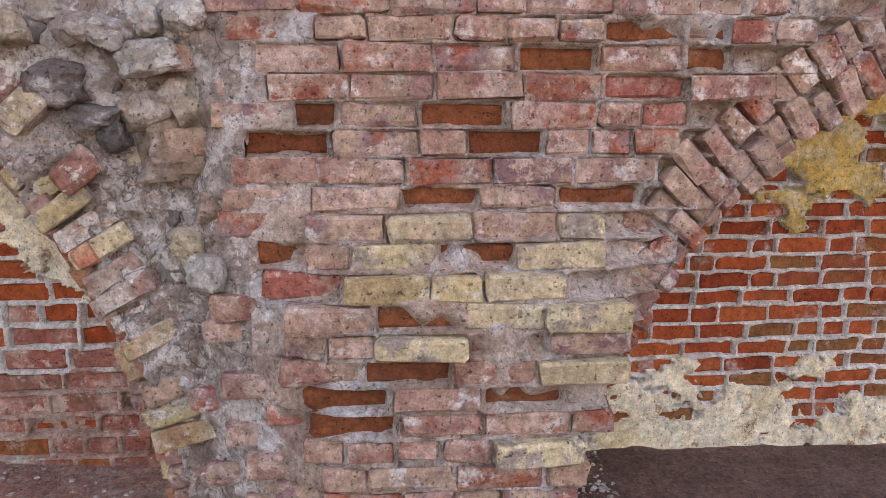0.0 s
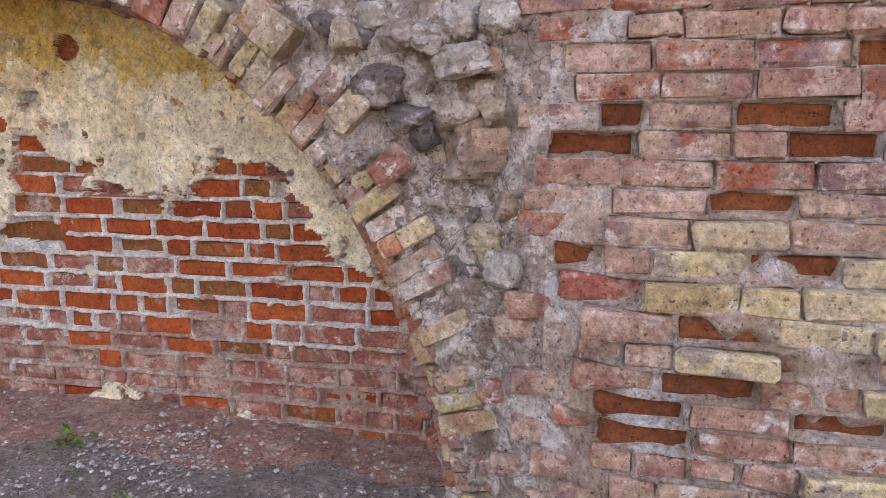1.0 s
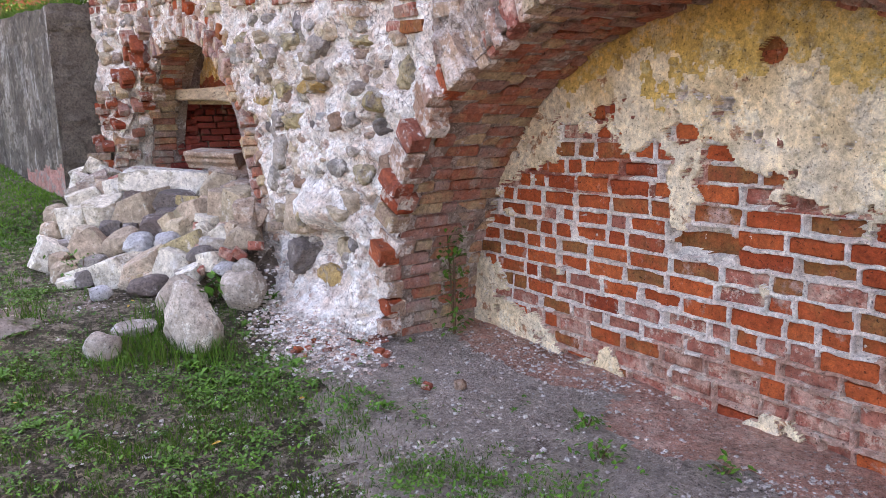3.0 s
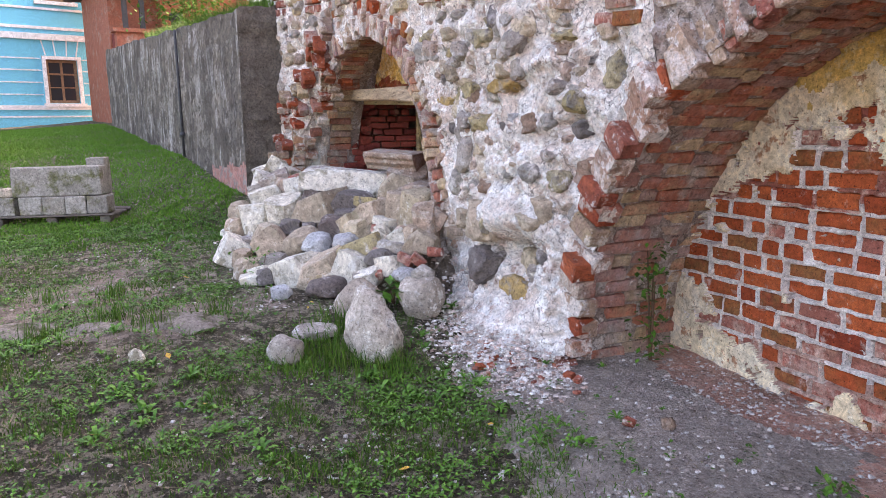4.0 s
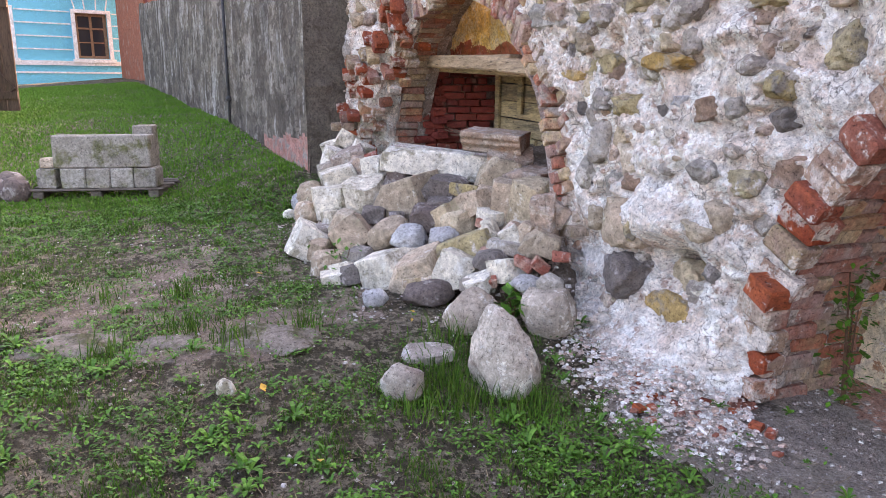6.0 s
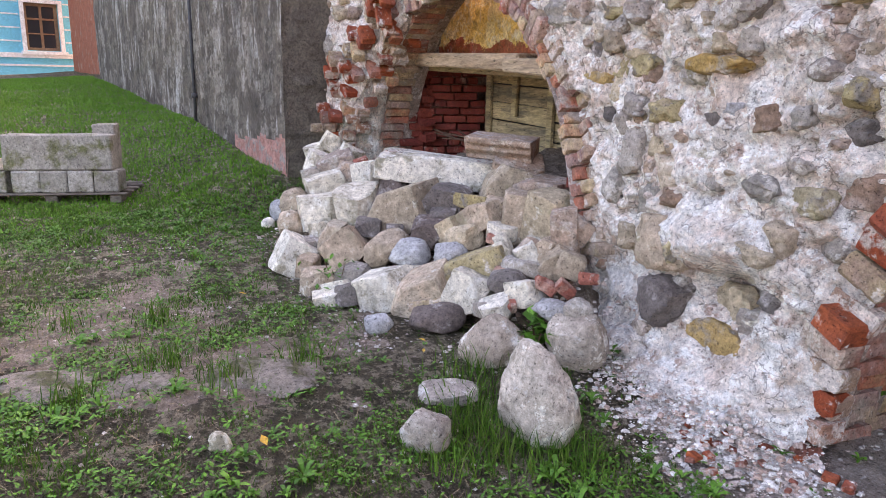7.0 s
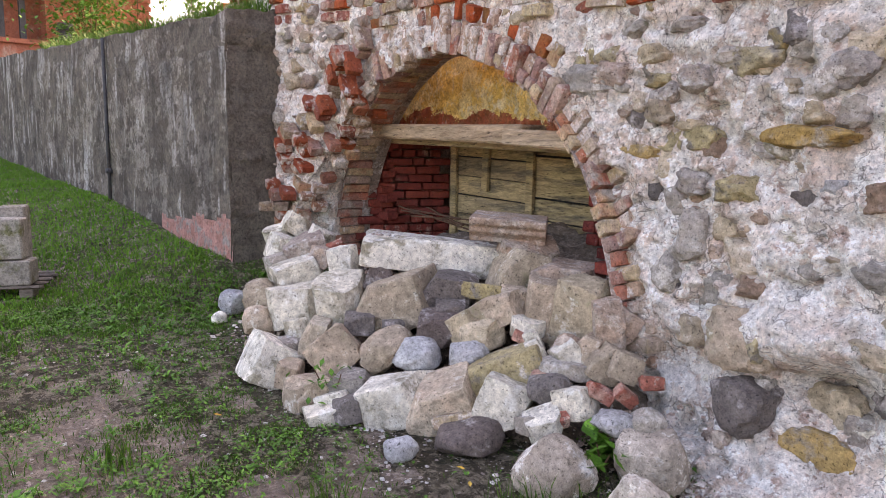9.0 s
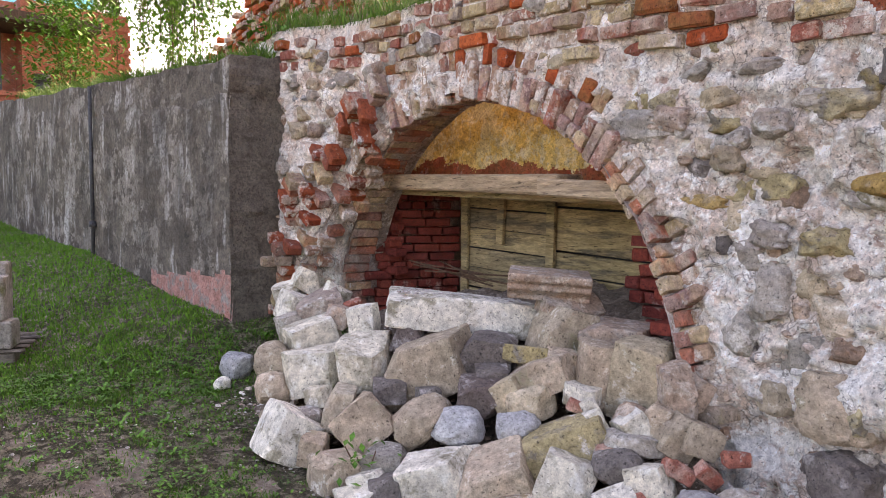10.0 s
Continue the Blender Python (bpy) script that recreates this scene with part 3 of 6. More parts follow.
def is_hollow(c):
    return any(c[1] <= hx <= c[2] and c[3] - 0.01 <= hz <= c[4] + 0.01 for hx, hz in HOLLOW)


def pier_y(X, Z):
    y = front_base(X, Z) + joints([c for c in CELLSP if c[1] > -0.42], X, Z, 0.0, 0.05, 0.005) + 0.007 * fbm(X * 16, Z * 16, 3.0, 4, 0.65)
    wash = smoothstep(0.35, 0.75, fbm(X * 2.2, Z * 2.2, 9.0, 4, 0.6) + 0.5 * np.exp(-(((X + 0.05) / 0.16) ** 2 + ((Z - 0.92) / 0.22) ** 2)))
    patch = front_base(X, Z) - 0.012 + 0.012 * fbm(X * 18, Z * 18, 5.0, 4, 0.65)
    return y + (np.minimum(patch, y) - y) * wash


child("pier_face", grid_sheet("pier_face", np.arange(-0.4, 4.01, 0.012), np.arange(-0.5, 4.62, 0.012), pier_y, keep_front, M_PMORTAR), wall, label="brownish mortar bed of the brick pier")
# the mass behind
bm = bmesh.new()
box_bm(bm, -11.4, 4.2, 3.45, 5.0, -0.6, 3.0)
box_bm(bm, -6.5, 4.2, 2.6, 3.45, 2.2, 3.5)
box_bm(bm, -11.4, -6.5, 2.6, 3.45, 2.65, 2.95)
box_bm(bm, -6.4, -5.45, 2.6, 3.45, -0.6, 2.2)
box_bm(bm, -0.8, 0.4, 2.6, 3.45, -0.6, 2.2)
box_bm(bm, -4.0, 4.2, 2.7, 4.8, 3.5, 4.55)
# added unseen upper block: lengthens the wall's shade and cuts sunlit bounce
box_bm(bm, -7.0, 6.0, 3.6, 5.0, 3.5, 6.8)
box_bm(bm, 4.0, 4.3, 2.2, 4.9, -0.6, 4.55)
box_bm(bm, -11.5, -10.75, 2.2, 3.45, -0.6, 2.6)
part("wall_core", bm, M_GREYM, wall)


def vault_sheet(name, f, b, mat, parent, steps=150, rows=14):
    """The inner surface of a niche between its front and back arcs."""
    verts, faces = [], []
    th = np.linspace(-0.25, math.pi + 0.25, steps)
    for j in range(rows + 1):
        s = j / rows
        cx, cz, r, y = (f[i] + (b[i] - f[i]) * s for i in range(4))
        rr = r + 0.035 + 0.012 * fbm(th * 9, s * 6, 1.0, 3)
        verts += np.stack([cx - rr * np.cos(th), np.full(steps, y), cz + rr * np.sin(th)], -1).tolist()
    for j in range(rows):
        for i in range(steps - 1):
            a = j * steps + i
            faces.append((a, a + steps, a + steps + 1, a + 1))
    return child(name, mesh_from(name, verts, faces, mat, smooth=True), parent)


vault_sheet("vault_bed", N1F, (*N1B[:3], 3.3), M_GREYM, wall)
vault_sheet("vault_bed", N2F, (*N2B[:3], 3.3), M_PMORTAR, wall)
vault_sheet("vault_bed", N3F, N3B, M_GREYM, wall)
th, sd = np.meshgrid(np.linspace(-0.3, 1.15, 90), np.linspace(0, 1, 24))
rj = N3F[2] + 0.045 + 0.035 * fbm(th * 7, sd * 5, 4.0, 4)
xj, zj = N3F[0] - rj * np.cos(th), N3F[1] + rj * np.sin(th)
yj = interp(xj, FRONT) - 0.01
yj = yj + (2.08 - yj) * sd
ij = (np.arange(23)[:, None] * 90 + np.arange(89)[None, :])
child("jamb_bed", mesh_from("jamb_bed", np.stack([xj, yj, zj], -1).reshape(-1, 3), np.stack([ij, ij + 90, ij + 91, ij + 1], -1).reshape(-1, 4), M_LIME, smooth=True), wall, label="broken lime mortar jamb")

# back of the wide niche: plaster over red bricks, joints standing proud
NICHE_Y = 3.2
EDGE = [(-5.3, 0.55), (-4.9, 0.92), (-4.5, 1.2), (-4.2, 1.32), (-3.9, 1.45), (-3.5, 1.36), (-3.04, 1.30), (-2.79, 1.08), (-2.35, 0.90), (-2.15, 1.15), (-1.8, 1.22), (-1.6, 0.95), (-1.52, 0.84), (-1.25, 0.58), (-1.0, 0.4)]
CELLS1 = rows_of(-5.4, -0.75, -0.22, 2.1, 0.1035, 0.02, [0.29, 0.29, 0.29, 0.155, 0.155, 0.3], 11)


def hole1(x, z):
    return np.hypot(x + 2.80, (z - 1.715) * 1.1) + 0.012 * fbm(x * 14, z * 14, 1.0, 2) < 0.062


def plaster1(x, z):
    e = interp(x, EDGE) + 0.20 * fbm(x * 5.5, z * 8, 2.0, 5, 0.62)
    upper = z - e
    low = (0.42 - 0.35 * (x + 5.3)) - z + 0.22 * fbm(x * 4.5, z * 4.5, 8.0, 4)
    base = 0.06 - z + 0.30 * fbm(x * 3.0, z * 5.0, 12.0, 4) - 0.32
    spots = fbm(x * 4, z * 4, 20.0, 4) - 0.95 + 0.25 * (z > 0.8)
    p = np.maximum.reduce([upper, np.minimum(low, 0.5), base, spots * 0.3])
    holes = np.maximum(0.02 * fbm(x * 9, z * 9, 33.0, 4, 0.7) - 0.012, -1) * (z < 1.62)
    p = np.where((holes > 0) & (p < 0.35), -0.01, p)
    return np.where(hole1(x, z), -0.05, p)


def niche1_y(X, Z):
    p = plaster1(X, Z)
    y = NICHE_Y + joints(CELLS1, X, Z, 0.0, 0.06, 0.006) + 0.006 * fbm(X * 20, Z * 20, 4.0, 3)
    yp = NICHE_Y - 0.016 + 0.008 * fbm(X * 3, Z * 3, 7.0, 4)
    y = np.where((np.abs(X + 3.12) < 0.20) & (np.abs(Z - 0.80) < 0.05 + 0.012 * fbm(X * 12, Z * 12, 3.0, 2)), NICHE_Y + 0.10, y)
    return np.where(hole1(X, Z), NICHE_Y + 0.035, np.where(p > 0, yp, y))


niche1 = tagged(new("wall_niche_1"), "back of a wide arched niche, eroded red bricks under flaking cream plaster", "wall", kind="structure")
sheet = grid_sheet("niche_face", np.arange(-5.55, -0.68, 0.0085), np.arange(-0.3, 2.08, 0.0085), niche1_y, lambda x, z: inside(x, z, N1B, 0.09),
                   [M_WMORTAR, M_PLASTER, M_OCHRE, M_RED, M_REDD, M_PINKM], lambda x, z: np.where(hole1(x, z) | ((np.abs(x + 3.12) < 0.2) & (np.abs(z - 0.80) < 0.05)), 3, np.where(plaster1(x, z) > 0, np.where(z + 0.34 * fbm(x * 2.6, z * 2.6, 30.0, 5, 0.65) > 1.68, 2, 1), np.where((z > 1.0) & (fbm(x * 7, z * 7, 3.0, 3) > 0.25), 4, np.where(z < 0.26 + 0.3 * fbm(x * 2.4, z * 2.4, 52.0, 4), 5, 0)))))
child("plaster", sheet, niche1, label="flaking cream and ochre plaster and pale mortar joints")

niche2 = tagged(new("wall_niche_2"), "back of an arched niche of red bricks with peeling plaster", "wall", kind="structure")
CELLS2 = rows_of(0.45, 4.0, -0.4, 1.9, 0.083, 0.017, [0.24, 0.24, 0.13, 0.25], 12)


def plaster2(x, z):
    up = z - (0.98 + 0.42 * fbm(x * 3.0, z * 3.6, 2.0, 5, 0.65))
    low = 0.02 - z + 0.34 * fbm(x * 3.4, z * 4, 8.0, 5, 0.68)
    return np.maximum(up - 0.2 * (vnoise(x * 9, z * 9, 3.0) > 0.62), low)


def niche2_y(X, Z):
    p = plaster2(X, Z)
    y = NICHE_Y + joints(CELLS2, X, Z, 0.0, 0.06, 0.005) + 0.006 * fbm(X * 20, Z * 20, 4.0, 3)
    return np.where(p > 0, NICHE_Y - 0.014 + 0.008 * fbm(X * 3, Z * 3, 7.0, 4), y)


sheet = grid_sheet("niche_face", np.arange(0.4, 4.0, 0.01), np.arange(-0.45, 1.9, 0.01), niche2_y, lambda x, z: inside(x, z, N2B, 0.09),
                   [M_WMORTAR, M_PLASTER, M_OCHRE], lambda x, z: np.where(plaster2(x, z) > 0, np.where(z + 0.3 * fbm(x * 2.5, z * 2.5, 30.0) > 0.75, 2, 1), 0))
child("plaster", sheet, niche2, label="peeling ochre plaster and pale mortar joints")

# ---- boarded niche ----
niche3 = tagged(new("wall_niche_3"), "shallow niche with red brick reveals under a timber lintel", "wall", kind="structure")


def tymp_y(X, Z):
    return 2.66 + 0.04 * fbm(X * 4, Z * 4, 3.0, 4) + 0.012 * fbm(X * 16, Z * 16, 3.0, 3)


child("tympanum", grid_sheet("tympanum", np.arange(-11.0, -6.3, 0.012), np.arange(1.75, 2.6, 0.012), tymp_y, lambda x, z: inside(x, z, N3F, 0.45),
                             [M_OCHRE, M_RED], lambda x, z: ((z - 0.06 * (-8.6 - x)) + 0.10 * fbm(x * 5, z * 7, 2.0, 5, 0.65) < 1.93).astype(int)), niche3, label="broken ochre plaster over red brick")
# reveals: the western pier faces east, the eastern one faces west
for k, ya, yb, za, zb in rows_of(2.46, 3.12, 0.55, 1.78, 0.082, 0.012, [0.26, 0.13, 0.26], 21):
    yb = min(yb, 3.16)
    if ya > 3.05 or yb - ya < 0.05:
        continue
    x = -10.40 + 0.16 * ((ya + yb) / 2 - 2.46) / 0.66 - 0.05 + rnd.uniform(-0.006, 0.006)
    lay(niche3, B_MAR, x, (ya + yb) / 2, (za + zb) / 2, yb - ya, zb - za, pose(0, 0, 0, 0, 0, 76 + rnd.uniform(-2, 2)))
for k, xa, xb, za, zb in rows_of(-10.9, -10.45, 0.5, 1.78, 0.082, 0.012, [0.26, 0.13], 22):
    lay(niche3, B_MAR, (xa + xb) / 2, 2.50, (za + zb) / 2, xb - xa, zb - za, pose(0, 0, 0, 0, 0, 4))
for k, ya, yb, za, zb in rows_of(2.42, 3.4, 0.45, 1.6, 0.085, 0.014, [0.26, 0.13, 0.26], 23):
    lay(niche3, B_MAR, -6.93 + rnd.uniform(-0.008, 0.008), (ya + yb) / 2, (za + zb) / 2, yb - ya, zb - za, pose(0, 0, 0, 0, 0, 90))
for k, xa, xb, za, zb in rows_of(-7.35, -6.95, 0.45, 1.6, 0.085, 0.014, [0.26, 0.13], 24):
    lay(niche3, B_MAR, (xa + xb) / 2, 2.62, (za + zb) / 2, xb - xa, zb - za)
bm = bmesh.new()
box_bm(bm, -11.2, -10.5, 2.55, 3.5, 0.2, 1.8)
box_bm(bm, -7.35, -6.5, 2.67, 3.6, 0.2, 1.8)
part("reveal_core", bm, M_PMORTAR, niche3)


def plank(parent, name, a, b, w, t, mat, label="", up=(0, 0, 1)):
    """A sawn board from a to b, w high and t thick, with worn edges."""
    a, b = Vector(a), Vector(b)
    d = (b - a)
    bm = bevel_box(d.length, t, w, min(t, w) * 0.12, rnd, min(t, w) * 0.035, 1)
    xaxis = d.normalized()
    yaxis = Vector(up).cross(xaxis).normalized()
    zaxis = xaxis.cross(yaxis)
    m = Matrix((xaxis, yaxis, zaxis)).transposed().to_4x4()
    m.translation = (a + b) / 2
    return part(name, bm, mat, parent, label, m)


lintel = tagged(new("lintel_beam"), "weathered pale timber lintel under broken plaster", "beam")
plank(lintel, "beam", (-10.2, 2.36, 1.86), (-7.75, 2.30, 1.77), 0.13, 0.22, M_BEAM)
plank(lintel, "end_beam", (-7.9, 2.24, 1.76), (-6.95, 2.24, 1.70), 0.11, 0.2, M_BEAM)
plank(lintel, "soffit_board", (-10.2, 2.62, 1.775), (-7.2, 2.62, 1.66), 0.05, 0.40, M_WOOD)

hoard = tagged(new("board_screen"), "yellowish grey plank screen closing the niche", "screen")


def board_y(x):
    return 3.14 + 0.10 * (x + 10.3)


for i in range(7):
    z = 0.62 + i * 0.185
    for xa, xb in ((-10.2, -9.05), (-9.03, -6.95)):
        dz = rnd.uniform(-0.012, 0.012)
        plank(hoard, "board", (xa, board_y(xa), z + dz), (xb, board_y(xb), z - 0.05 * (xb - xa) + dz + rnd.uniform(-0.01, 0.01)), 0.175, 0.025, M_WOOD)
for x, top, bot in ((-10.12, 1.75, 0.6), (-9.02, 1.72, 0.6), (-9.62, 1.74, 1.30), (-9.35, 1.05, 0.7)):
    plank(hoard, "batten", (x, board_y(x) - 0.035, bot), (x + 0.03, board_y(x) - 0.035, top), 0.10, 0.035, M_WOOD, up=(1, 0, 0))
# near-black sheet added before the core, standing in for shade behind the boards
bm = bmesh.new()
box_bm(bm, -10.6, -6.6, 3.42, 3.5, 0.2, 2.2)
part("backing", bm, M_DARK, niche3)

# ---- concrete wall ----
CD = Vector((-0.988, -0.155, 0))
CN = Vector((0.155, -0.988, 0))
CQ = Vector((-10.65, 1.05, 0))
cwall = tagged(new("wall_concrete"), "old grey concrete retaining wall streaked with white lime", "wall", kind="structure")
CTOP = [(-30, 3.3), (0, 2.90), (3.7, 3.12), (10.5, 3.55), (13.9, 3.75), (40, 4.0)]


def conc_sheet():
    us, vs = np.arange(0, 13.9, 0.05), np.linspace(0, 1, 70)
    U, V = np.meshgrid(us, vs)
    top = interp(U, CTOP) + 0.025 * fbm(U * 3, 0.0, 2.0, 3)
    Zc = 0.1 + (top - 0.1) * V
    off = 0.02 * fbm(U * 0.9, Zc * 0.9, 5.0, 3) + 0.006 * fbm(U * 9, Zc * 9, 7.0, 3)
    crack = np.exp(-((U - 0.35 - 0.12 * fbm(Zc * 3, 0.0, 1.0, 2) - 0.12 * (1.5 - Zc)) / 0.03) ** 2) * (Zc < 1.6) + np.exp(-((Zc - 2.62 - 0.03 * U - 0.05 * fbm(U * 4, 0.0, 3.0, 3)) / 0.025) ** 2) * (U < 3.8)
    off = off - 0.02 * crack - 0.01 * smoothstep(2.55, 2.7, Zc - 0.06 * U)
    P = np.stack([CQ.x + CD.x * U + CN.x * off, CQ.y + CD.y * U + CN.y * off, Zc], -1).reshape(-1, 3)
    n = len(us)
    i = (np.arange(len(vs) - 1)[:, None] * n + np.arange(n - 1)[None, :])
    f = np.stack([i, i + n, i + n + 1, i + 1], -1).reshape(-1, 4)
    uc, zc = (U[:-1, :-1] + U[1:, 1:]) / 2, (Zc[:-1, :-1] + Zc[1:, 1:]) / 2
    pink = (zc < 1.03 + 0.06 * fbm(uc * 5, zc * 5, 3.0) - 0.03 * uc) & (uc < 1.9)
    return mesh_from("face", P, f, [M_CONC, M_PAINT], pink.reshape(-1).astype(int), True)


child("face", conc_sheet(), cwall, label="streaked grey concrete with a faded pink foot")
bm = bmesh.new()
last = None
for k in range(11):
    u = k * 1.39
    t = float(interp(u, CTOP))
    loop = [bm.verts.new((*(CQ + CD * u + CN * off).xy, z)) for off, z in ((-0.02, 0.0), (-0.02, t - 0.02), (-0.42, t - 0.02), (-0.42, 0.0))]
    if last:
        for a in range(4):
            bm.faces.new((last[a], last[(a + 1) % 4], loop[(a + 1) % 4], loop[a]))
    if k in (0, 10):
        bm.faces.new(loop)
    last = loop
part("core", bm, M_CONCEND, cwall)
# rough end of the wall
ys, zs = np.arange(0, 1.0, 0.025), np.arange(0.1, 3.06, 0.025)
YY, ZZ = np.meshgrid(ys, zs)
ztop = 2.9 + 0.15 * YY + 0.05 * fbm(YY * 6, 1.0, 2.0, 3)
ZZ = np.minimum(ZZ, ztop)
course = 0.012 * (np.abs(((ZZ / 0.13) % 1) - 0.5) > 0.40)
xx = -10.66 - 0.16 * YY + 0.035 * fbm(YY * 5, ZZ * 5, 2.0, 4) - course + 0.05 * smoothstep(2.5, 2.75, ZZ)
n = len(ys)
i = (np.arange(len(zs) - 1)[:, None] * n + np.arange(n - 1)[None, :])
child("end_face", mesh_from("end_face", np.stack([xx, 1.04 + YY, ZZ], -1).reshape(-1, 3), np.stack([i, i + 1, i + n + 1, i + n], -1).reshape(-1, 4), M_CONCEND, smooth=True), cwall, label="rough dark cement end of the wall")
bm = bmesh.new()
box_bm(bm, -11.9, -10.74, 1.09, 2.2, 0.0, 2.95)
part("end_core", bm, M_CONCEND, cwall)
pipe = tagged(new("wall_cable"), "thin dark cable running down the concrete wall", "cable")
bm = bmesh.new()
p = CQ + CD * 3.72 + CN * 0.03
bmesh.ops.create_cone(bm, segments=10, radius1=0.022, radius2=0.022, depth=2.3, cap_ends=True, matrix=Matrix.Translation((p.x, p.y, 1.95)))
part("conduit", bm, M_DARK, pipe, smooth=True)
bm = bmesh.new()
bmesh.ops.create_cone(bm, segments=10, radius1=0.05, radius2=0.04, depth=0.07, cap_ends=True, matrix=Matrix.Translation((p.x, p.y, 1.42)))
part("clamp", bm, M_DARK, pipe, smooth=True)

# ---- block-laden pallet ----
pal = tagged(new("block_pallet"), "grey wooden pallet on grass carrying stone blocks", "pallet")
pal.matrix_basis = pose(-11.62, -1.12, float(ground_z(-11.6, -1.1)) - 0.03, 0, 0, 75.5)


def local_box(parent, name, x0, x1, y0, y1, z0, z1, mat, bev=0.012, jit=0.004, label="", cuts=0):
    bm = bevel_box(x1 - x0, y1 - y0, z1 - z0, bev, rnd, jit, cuts)
    return part(name, bm, mat, parent, label, pose((x0 + x1) / 2, (y0 + y1) / 2, (z0 + z1) / 2))


for x in (-0.62, 0.0, 0.62):
    local_box(pal, "bearer", x - 0.06, x + 0.06, -0.45, 0.45, 0.0, 0.085, M_PALLET)
for y in (-0.42, -0.21, 0.0, 0.21, 0.42):
    local_box(pal, "deck_board", -0.74, 0.74, y - 0.05, y + 0.05, 0.087, 0.11, M_PALLET)


def loose_block(name, label, x0, x1, y0, y1, z0, z1, mat, group):
    bm = bevel_box(x1 - x0, y1 - y0, z1 - z0, 0.012, rnd, 0.004, 2)
    ob = new(name, done(bm, name, mat))
    ob.matrix_basis = pal.matrix_basis @ pose((x0 + x1) / 2, (y0 + y1) / 2, (z0 + z1) / 2)
    return tagged(ob, label, "block", group)


xb0 = -0.36
for i, w in enumerate((0.27, 0.26, 0.25, 0.25)):
    loose_block("stone_block", "squared grey stone block standing on a pallet", xb0, xb0 + w - 0.008, -0.44, -0.15, 0.112, 0.33, M_CBLOCK, "blocks on the pallet")
    xb0 += w
loose_block("stone_block", "squared pinkish stone block on the pallet end", -0.62, -0.42, -0.42, -0.12, 0.112, 0.33, M_CBLOCK, "blocks on the pallet")
loose_block("stone_block", "small pale stone block on the pallet", -0.60, -0.46, -0.36, -0.14, 0.332, 0.44, M_BLOCK, "blocks on the pallet")
loose_block("stone_block", "small pale block lying behind the long block", 0.34, 0.56, -0.10, 0.12, 0.112, 0.78, M_CBLOCK, "blocks on the pallet")
loose_block("kerb_block", "long pale mossy concrete block lying on stone blocks", -0.44, 0.60, -0.40, -0.16, 0.334, 0.69, M_CBLOCK, "blocks on the pallet")

# ---- wooden gate leaf ----
gate = tagged(new("gate_leaf"), "open brown plank gate leaf with a diagonal brace", "gate")
gate.matrix_basis = pose(-16.4, -3.0, float(ground_z(-16.4, -3.0)) + 0.12, 0, 0, 74)
for k in range(6):
    local_box(gate, "board", -0.95 + k * 0.2, -0.76 + k * 0.2, -0.015, 0.015, 0.05, 2.05, M_DWOOD, 0.004, 0.002)
for z in (0.3, 1.75):
    local_box(gate, "rail", -0.95, 0.24, -0.05, -0.017, z - 0.06, z + 0.06, M_DWOOD, 0.004, 0.002)
plank(gate, "brace", (-0.9, -0.035, 1.68), (0.18, -0.035, 0.38), 0.1, 0.03, M_DWOOD)

# ---- turquoise building ----
house = tagged(new("turquoise_house"), "turquoise stucco house with white bands and trimmed windows", "house")
house.matrix_basis = pose(-32.75, -3.05, 1.7, 0, 0, 112.5)  # local x along the facade, -y outwards


def hbox(name, x0, x1, y0, y1, z0, z1, mat, parent=None, label=""):
    bm = bmesh.new()
    box_bm(bm, x0, x1, y0, y1, z0, z1)
    return part(name, bm, mat, parent or house, label)


WX, WZ0, WZ1 = (-9.6, -6.4, -3.2, 0.0), 0.92, 2.50
prev = -14.0
for x in WX + (7.0,):
    hbox("wall", prev, x - 0.55 if x < 5 else 7.0, 0.0, 0.5, -0.6, 9.0, M_BLUE)
    if x < 5:
        hbox("wall", x - 0.55, x + 0.55, 0.0, 0.5, -0.6, WZ0, M_BLUE)
        hbox("wall", x - 0.55, x + 0.55, 0.0, 0.5, WZ1, 4.6, M_BLUE)
        hbox("wall", x - 0.55, x + 0.55, 0.0, 0.5, 5.9, 9.0, M_BLUE)
        prev = x + 0.55
for z, h, d in ((0.42, 0.06, 0.03), (0.75, 0.16, 0.07), (1.22, 0.045, 0.02), (1.66, 0.045, 0.02), (2.10, 0.045, 0.02), (2.52, 0.045, 0.02), (3.30, 0.22, 0.10), (3.62, 0.10, 0.05), (4.3, 0.08, 0.05), (8.4, 0.5, 0.3)):
    prev = -14.0
    for x in WX + (7.0,):
        end = x - 0.72 if x < 5 and 0.85 < z < 2.6 else x
        hbox("band", prev, end, -d, 0.01, z - h / 2, z + h / 2, M_WHITE, label="white plaster band")
        prev = x + 0.72 if x < 5 and 0.85 < z < 2.6 else x
